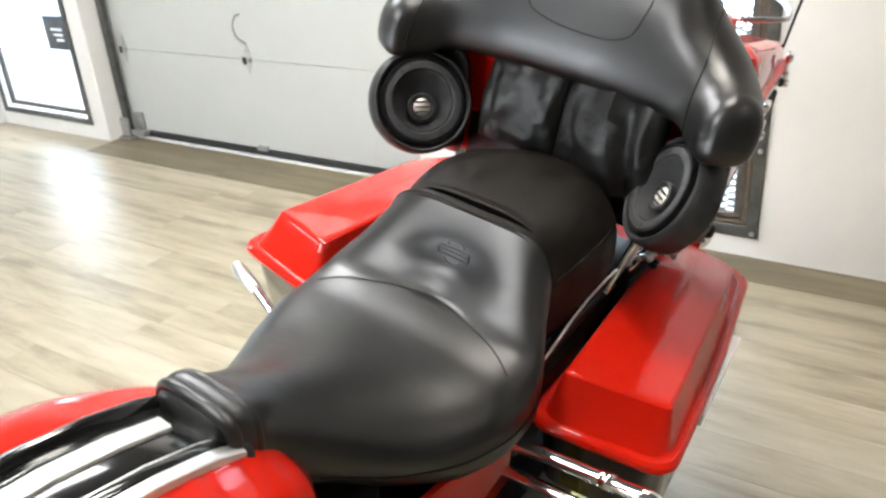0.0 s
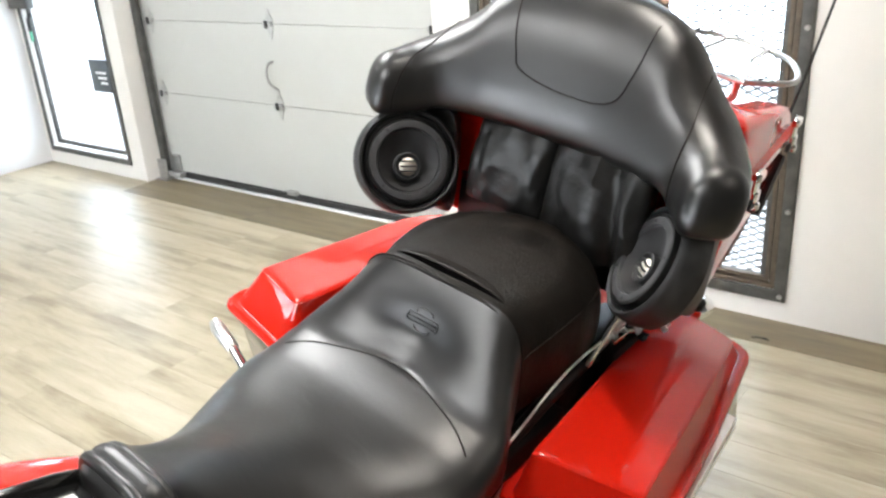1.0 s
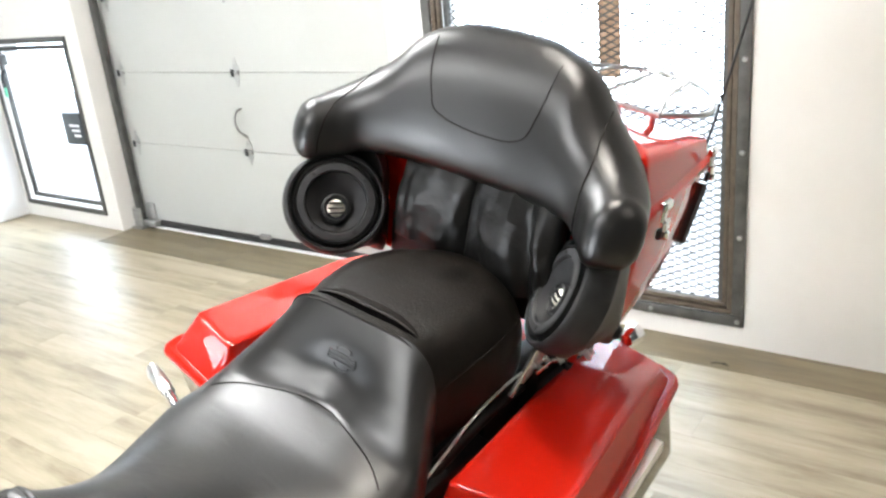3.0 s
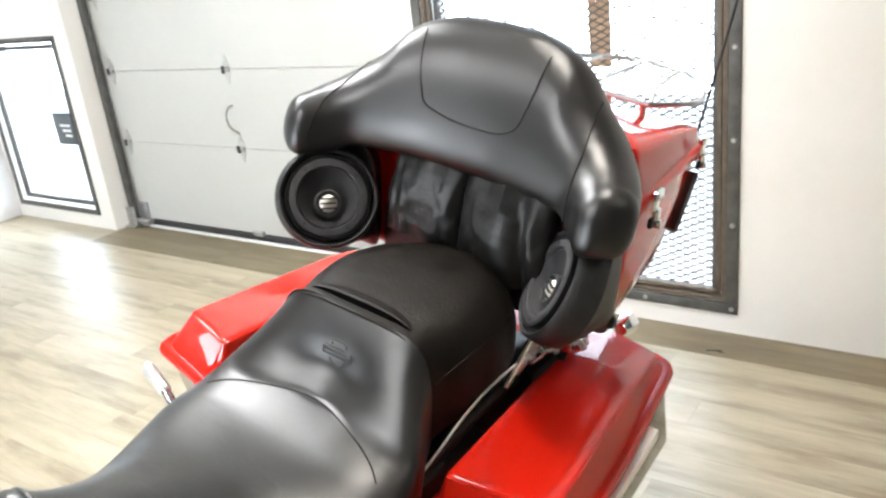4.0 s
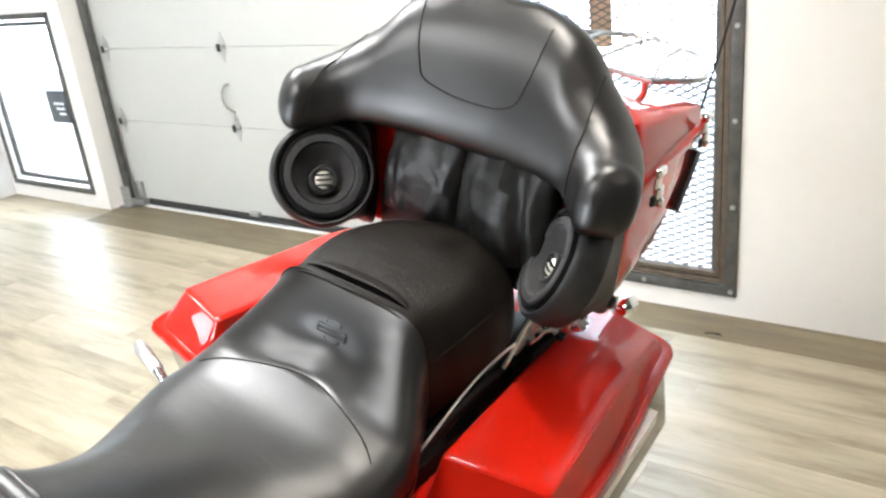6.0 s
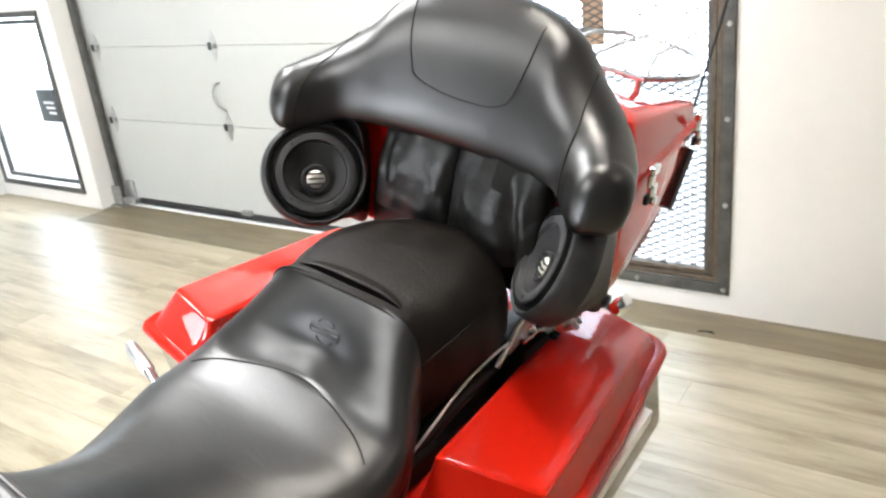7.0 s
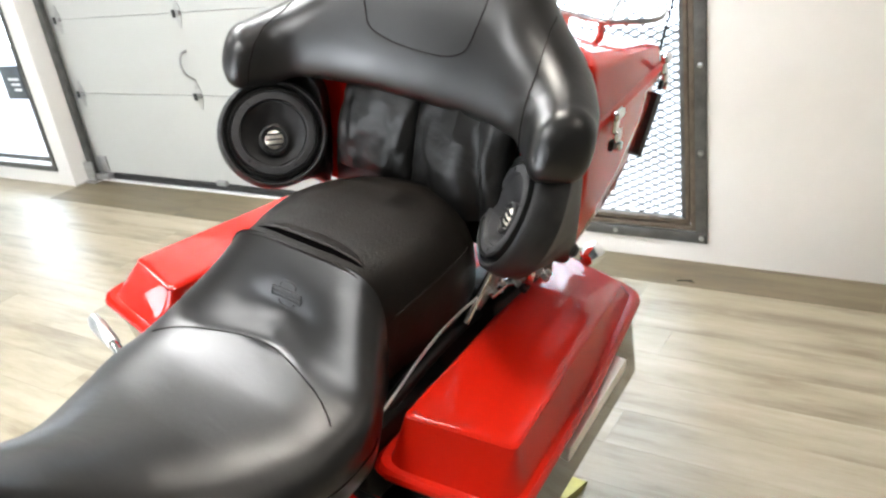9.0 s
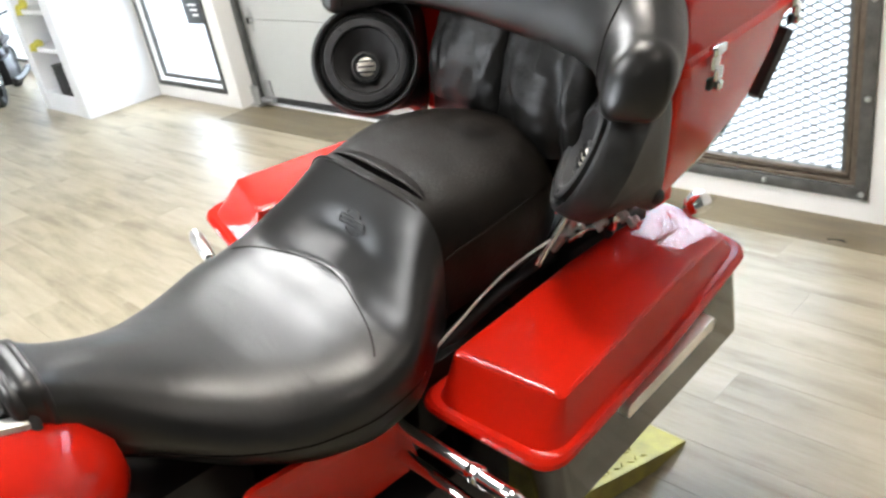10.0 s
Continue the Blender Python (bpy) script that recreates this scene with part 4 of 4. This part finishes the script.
# side cases
def case_ring(corners, r=0.05):
    return rounded(corners, r)
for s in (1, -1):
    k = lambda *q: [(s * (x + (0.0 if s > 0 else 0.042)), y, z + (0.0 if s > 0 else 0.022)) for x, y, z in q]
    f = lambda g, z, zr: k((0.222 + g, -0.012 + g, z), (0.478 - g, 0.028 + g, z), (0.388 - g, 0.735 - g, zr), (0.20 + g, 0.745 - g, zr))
    # Black on the lower shell stands in for red paint lying in shade.
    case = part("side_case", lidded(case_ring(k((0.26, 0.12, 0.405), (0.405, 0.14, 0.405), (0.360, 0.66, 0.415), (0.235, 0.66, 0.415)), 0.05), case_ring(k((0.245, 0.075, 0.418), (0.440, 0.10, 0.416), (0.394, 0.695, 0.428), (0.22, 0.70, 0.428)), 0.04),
        case_ring(k((0.243, 0.05, 0.445), (0.458, 0.08, 0.440), (0.410, 0.714, 0.450), (0.215, 0.722, 0.450)), 0.04), case_ring(f(0.014, 0.604, 0.604), 0.045)), GLOSS_BLACK, bike, "hard side case with red lid, lower shell blackened for shade", sharp=30)
    top = lambda g, h: k((0.254 + g, 0.042 + g, 0.699 + h), (0.434 - g, 0.098 + g, 0.681 + h), (0.386 - g, 0.52, 0.682 + h), (0.352 - g, 0.700 - g, 0.644 + h), (0.200 + g, 0.718 - g, 0.654 + h), (0.216 + g, 0.52, 0.697 + h))
    spine = lambda g: k((0.330 + g, 0.12, 0.6995), (0.345 + g, 0.14, 0.6985), (0.310 + g, 0.52, 0.6982), (0.285 + g, 0.63, 0.673), (0.265 + g, 0.63, 0.6745), (0.295 + g, 0.52, 0.6992))
    rad = [0.014, 0.014, 0.06, 0.03, 0.03, 0.06]
    part("lid", lidded(*[rounded(k((0.222 + g, -0.012 + g, z), (0.478 - g, 0.028 + g, z), (0.442 - g, 0.38, z), (0.384 - g, 0.735 - g, z), (0.20 + g, 0.745 - g, z), (0.212 + g, 0.38, z)), [0.05, 0.05, 0.09, 0.05, 0.05, 0.09])
        for g, z in ((0.006, 0.603), (0.0, 0.607), (-0.003, 0.614), (-0.001, 0.621), (0.005, 0.6265), (0.012, 0.627), (0.0165, 0.6255), (0.019, 0.630))],
        rounded(top(0.0, 0.0), rad), rounded(top(0.0012, 0.0042), rad), rounded(top(0.0048, 0.0068), rad), rounded(top(0.010, 0.0080), rad),
        *[(1 - w) * rounded(top(0.010, 0.0080), rad) + w * rounded(spine(0.0), 0.004) for w in (0.15, 0.35, 0.6, 0.85, 0.99)]), RED, case, sharp=24)
    part("latch_bar", skin([rounded([(s * (0.452 + d), 0.235, 0.596), (s * (0.452 + d), 0.235, 0.566), (s * (0.428 + d), 0.530, 0.566), (s * (0.428 + d), 0.530, 0.594)], 0.009, 5) for d in (-0.012, 0.006, 0.011)]), SATIN, case, "long chrome latch handle")

# mudguard, frame and chrome between seat and cases
def arc(y):
    return 0.60 + 0.05 * math.sin(max(0, min(1, (y + 0.1) / 0.8)) * math.pi)
part("rear_mudguard", skin([[(x, y, arc(y) + 0.05 - 2.5 * x * x) for x in np.linspace(-0.13, 0.13, 11)] + [(x, y, arc(y) + 0.02 - 2.5 * x * x) for x in np.linspace(0.13, -0.13, 11)] for y in np.linspace(-0.1, 0.85, 24)]), RED, bike, "red rear mudguard")
for s in (1, -1):
    # Black boxes added so the gap between seat and case stays dark.
    part("gap_filler", boxes(*[(min(s * a, s * c), max(s * a, s * c), y0, y1, z0, z1) for a, c, y0, y1, z0, z1 in ((0.12, 0.214, 0.0, 0.24, 0.5, 0.655), (0.11, 0.196, 0.241, 0.54, 0.5, 0.712), (0.15, 0.232, 0.36, 0.60, 0.55, 0.725))], bevel=0.012), PLASTIC, bike)
    part("frame_rail", tube([(s * 0.17, -0.05, 0.60), (s * 0.185, 0.1, 0.655), (s * 0.19, 0.3, 0.70), (s * 0.2, 0.6, 0.70)], 0.014, 30), DARK, bike)
    part("trim_wire", tube([(s * 0.200, 0.02, 0.655), (s * 0.203, 0.11, 0.698), (s * 0.205, 0.17, 0.727), (s * 0.208, 0.245, 0.750), (s * 0.212, 0.34, 0.757), (s * 0.217, 0.42, 0.747), (s * 0.225, 0.50, 0.715)], 0.0026, 60, 8), BRIGHT, bike)
    part("strut", tube([(s * 0.17, 0.33, 0.66), (s * 0.205, 0.37, 0.74), (s * 0.22, 0.40, 0.80)], 0.008, 16, 8), SATIN, bike)
    part("strut", tube([(s * 0.16, 0.42, 0.70), (s * 0.20, 0.45, 0.725), (s * 0.235, 0.48, 0.735)], 0.009, 16, 8), SATIN, bike)
    for q, (px, py, pz) in enumerate(((0.205, 0.44, 0.735), (0.225, 0.47, 0.742), (0.24, 0.455, 0.725), (0.215, 0.40, 0.745), (0.26, 0.50, 0.735), (0.21, 0.37, 0.75), (0.235, 0.43, 0.75), (0.25, 0.48, 0.752))):
        part("bracket", lathe([(0.012, -0.006), (0.012, 0.004), (0.007, 0.006), (0.007, 0.014), (0.0, 0.015)], axis_pose((s * px, py, pz), (s * 0.5, -0.3 + 0.2 * q, 0.6)), 6), SATIN if q != 2 else DARK, bike)
    part("bracket", tube([(s * 0.185, 0.36, 0.70), (s * 0.21, 0.40, 0.745), (s * 0.235, 0.43, 0.75), (s * 0.25, 0.47, 0.752)], 0.007, 16, 8), CHROME, bike)
    part("bracket", boxes(*[(min(s * a, s * c), max(s * a, s * c), y0, y1, z0, z1) for a, c, y0, y1, z0, z1 in ((0.212, 0.228, 0.36, 0.47, 0.742, 0.752), (0.222, 0.262, 0.44, 0.452, 0.742, 0.775), (0.205, 0.215, 0.385, 0.40, 0.74, 0.80))], bevel=0.003), CHROME, bike)
    part("bracket", tube([(s * 0.207, 0.30, 0.715), (s * 0.213, 0.345, 0.772), (s * 0.222, 0.375, 0.815)], 0.006, 14, 8), CHROME, bike)
    part("mount_knob", lathe([(0.020, 0), (0.024, 0.008), (0.023, 0.032), (0.015, 0.040), (0.008, 0.041), (0.008, 0.10)], axis_pose((s * 0.287, 0.47, 0.70), (0, 0, 1)), 20), RUBBER, bike)
    sg = part("turn_signal", lathe([(0.0, -0.032), (0.014, -0.029), (0.022, -0.016), (0.025, 0.008), (0.024, 0.018), (0.0, 0.02)], axis_pose((s * 0.245, 0.76, 0.652), (0, 1, 0)), 24), CHROME, bike, "chrome turn signal")
    part("lens", lathe([(0.020, 0.018), (0.017, 0.024), (0.0, 0.027)], axis_pose((s * 0.245, 0.76, 0.652), (0, 1, 0)), 24), LENS, sg)
    part("side_cover", skin([rounded([(s * (0.19 + d), -0.32, 0.63), (s * (0.215 + d), -0.05, 0.63), (s * (0.20 + d), 0.0, 0.45), (s * (0.18 + d), -0.27, 0.42)], 0.03) for d in (0, 0.01)] + [rounded([(s * 0.208, -0.30, 0.615), (s * 0.233, -0.07, 0.615), (s * 0.218, -0.02, 0.465), (s * 0.198, -0.255, 0.435)], 0.03)]), RED, bike)

gd = part("case_guard", tube([(0.15, -0.05, 0.587), (0.22, -0.05, 0.594), (0.32, -0.05, 0.610), (0.43, -0.052, 0.628), (0.48, -0.05, 0.632), (0.512, -0.045, 0.595), (0.485, -0.045, 0.553), (0.42, -0.048, 0.54), (0.32, -0.05, 0.535), (0.2, -0.05, 0.52)], 0.0125, 90, 12), CHROME, bike, "chrome side case guard bar")
part("clamp", lathe([(0.0130, -0.012), (0.0145, -0.010), (0.0145, 0.010), (0.0130, 0.012)], axis_pose((0.40, -0.051, 0.624), (1, 0, 0.15)), 16), CHROME, gd)
part("peg_arm", tube([(-0.30, -0.045, 0.545), (-0.36, -0.034, 0.565), (-0.425, -0.020, 0.590)], 0.011, 16, 10), CHROME, bike)
part("foot_peg", skin([[(x + r * math.cos(a) * 0.4, y + r * math.cos(a) * 0.9, z + r * math.sin(a)) for a in np.linspace(0, 2 * math.pi, 16, endpoint=False)] for x, y, z, r in ((-0.415, -0.022, 0.586, 0.010), (-0.425, -0.020, 0.590, 0.014), (-0.475, -0.015, 0.609, 0.016), (-0.490, -0.011, 0.615, 0.012), (-0.496, -0.01, 0.617, 0.004))]), BRUSHED, bike, "chrome folded passenger peg")

# fuel tank and console
TANK = [(-1.15, 0.10, 0.80, 0.62), (-1.05, 0.165, 0.86, 0.58), (-0.85, 0.245, 0.89, 0.58), (-0.65, 0.232, 0.875, 0.59), (-0.52, 0.192, 0.84, 0.61), (-0.45, 0.155, 0.80, 0.64), (-0.425, 0.12, 0.77, 0.67)]
part("fuel_tank", skin([[(w * math.copysign(abs(math.cos(a)) ** 0.7, math.cos(a)), y, (zt + zb) / 2 + (zt - zb) / 2 * math.copysign(abs(math.sin(a)) ** 0.8, math.sin(a))) for a in np.linspace(0, 2 * math.pi, 36, endpoint=False)]
     for y, w, zt, zb in [tuple(float(smoothly([q[0] for q in TANK], [q[i] for q in TANK], y)) if i else y for i in range(4)) for y in np.linspace(-1.15, -0.425, 26)]]), RED, bike, "glossy red fuel tank")
CONSOLE = ((-1.0, 0.872), (-0.9, 0.884), (-0.8, 0.888), (-0.7, 0.882), (-0.62, 0.868), (-0.55, 0.848), (-0.505, 0.828))
def console_strip(x0, x1, h0, h1, y_end, mat, name, parent, label="", edge=0.006):
    rows = [(y, z) for y, z in CONSOLE if y <= y_end]
    return part(name, skin([[(x0, y, z + h0), (x0 + edge * 0.4, y, z + h1 - edge * 0.4), (x0 + edge, y, z + h1), (x1 - edge, y, z + h1), (x1 - edge * 0.4, y, z + h1 - edge * 0.4), (x1, y, z + h0)] for y, z in rows]), mat, parent, label)
cons = console_strip(-0.078, 0.092, -0.04, 0.006, -0.5, GLOSS_BLACK, "tank_console", bike, "glossy black tank console with chrome strips", 0.02)
console_strip(-0.074, -0.046, 0.0, 0.017, -0.5, GLOSS_BLACK, "ridge", cons, edge=0.012)
console_strip(-0.026, 0.006, 0.0, 0.013, -0.54, SATIN, "chrome_strip", cons, "bright chrome strip")
console_strip(0.040, 0.086, -0.002, 0.010, -0.5, SATIN, "chrome_plate", cons, "bright chrome plate")
console_strip(0.048, 0.066, 0.008, 0.0125, -0.5, GLOSS_BLACK, "inset", cons, edge=0.003)
part("collar", tube([(-0.075, -0.505, 0.80), (-0.06, -0.50, 0.832), (0, -0.497, 0.842), (0.07, -0.50, 0.832), (0.09, -0.505, 0.80)], 0.010, 40, 10), RUBBER, cons)

# running gear
def wheel(y, z, r, w):
    A = axis_pose((0, y, z), (1, 0, 0))
    wh = part("wheel", lathe([(r * 0.62, -w * 0.4), (r * 0.66, -w * 0.42), (r * 0.66, w * 0.42), (r * 0.62, w * 0.4)], A, 40, cap=False), BRUSHED, bike)
    part("tyre", lathe([(r * 0.64, -w * 0.38), (r * 0.8, -w * 0.5), (r * 0.95, -w * 0.4), (r, 0), (r * 0.95, w * 0.4), (r * 0.8, w * 0.5), (r * 0.64, w * 0.38)], A, 48, cap=False), RUBBER, wh)
    part("hub", lathe([(0.04, -w * 0.6), (0.05, -w * 0.3), (0.05, w * 0.3), (0.04, w * 0.6)], A, 24), BRUSHED, wh)
    for i in range(9):
        a = 2 * math.pi * i / 9
        part("spoke", tube([(0, y + 0.045 * math.cos(a), z + 0.045 * math.sin(a)), (0, y + r * 0.63 * math.cos(a), z + r * 0.63 * math.sin(a))], 0.01, 4, 8), BRUSHED, wh)
wheel(0.42, 0.315, 0.315, 0.15)
wheel(-1.2, 0.315, 0.315, 0.13)
# More added black boxes, to keep the space under the seat dark.
part("under_seat_filler", boxes((-0.16, 0.16, -0.12, 0.30, 0.40, 0.66), (-0.175, 0.175, 0.0, 0.55, 0.50, 0.64), bevel=0.02), DARK, bike, "black boxes added to fill the dark gap under the seat")
for s in (1, -1):
    part("swingarm", boxes((min(s * 0.11, s * 0.23), max(s * 0.11, s * 0.23), -0.62, 0.45, 0.14, 0.38), bevel=0.02), DARK, bike)
part("engine", boxes((-0.16, 0.16, -0.62, -0.12, 0.2, 0.5), (-0.11, 0.11, -0.75, -0.55, 0.35, 0.6), (-0.11, 0.11, -0.45, -0.25, 0.45, 0.62), bevel=0.02), DARK, bike, "dark engine block")
# low lift table under the motorcycle
lift = thing("lift_table", "low yellow tread-plate motorcycle lift table with rear ramp", "lift table", pose(-0.12, 1.4, 0, 0, 0, -3))
part("deck", boxes((-0.31, 0.31, -1.7, 0.41, 0.06, 0.135), bevel=0.004), YELLOW, lift)
part("ramp", skin([[(-0.31, 0.412, 0.07), (0.31, 0.412, 0.07), (0.31, 0.412, 0.135), (-0.31, 0.412, 0.135)], [(-0.31, 0.69, 0.003), (0.31, 0.69, 0.003), (0.31, 0.69, 0.046), (-0.31, 0.69, 0.046)], [(-0.31, 0.82, 0.0), (0.31, 0.82, 0.0), (0.31, 0.82, 0.008), (-0.31, 0.82, 0.008)]]), YELLOW, lift, "yellow sloping ramp with a worn pale end", smooth=False)
def lozenges():
    """Raised tread bars on the deck edge and the ramp."""
    bm = bmesh.new()
    for i in range(9):
        for j in range(64):
            x, y = 0.285 - i * 0.036, -1.0 + j * 0.0265
            if y > 0.68:
                continue
            z = 0.1352 if y < 0.412 else 0.1352 - 0.089 * (y - 0.412) / 0.278
            a = math.pi / 4 if (i + j) % 2 else -math.pi / 4
            c, q = math.cos(a), math.sin(a)
            v = [bm.verts.new((x + u * c - w * q, y + u * q + w * c, z + h)) for u, w, h in ((-0.016, 0, 0), (0, -0.0045, 0), (0.016, 0, 0), (0, 0.0045, 0), (0, 0, 0.003))]
            for m1 in range(4):
                bm.faces.new((v[m1], v[(m1 + 1) % 4], v[4]))
    return bm
tagged(part("tread_bars", lozenges(), YELLOW, lift, "raised tread pattern", smooth=False), kind="stuff")
part("base_frame", boxes((-0.28, 0.28, -1.6, 0.5, 0.0, 0.06)), DARK, lift, smooth=False)

# ---- floor planks ----
PW, PL = 0.165, 1.22
def plank_mesh(length, width, mat):
    bm = box(bmesh.new(), 0, length - 0.001, 0, width - 0.001, -0.006, 0.0)
    me = bpy.data.meshes.new("plank")
    bm.to_mesh(me)
    bm.free()
    me.materials.append(mat)
    return me
floor = bpy.data.objects["floor"]
full = plank_mesh(PL, PW, PLANK)
rnd = random.Random(4)
y = 3.375
while y > -2.4:
    y -= PW
    x = -7.6 + rnd.random() * PL
    while x < 1.8:
        o = new("plank", full)
        o.location, o.parent = (x, y, 0), floor
        x += PL
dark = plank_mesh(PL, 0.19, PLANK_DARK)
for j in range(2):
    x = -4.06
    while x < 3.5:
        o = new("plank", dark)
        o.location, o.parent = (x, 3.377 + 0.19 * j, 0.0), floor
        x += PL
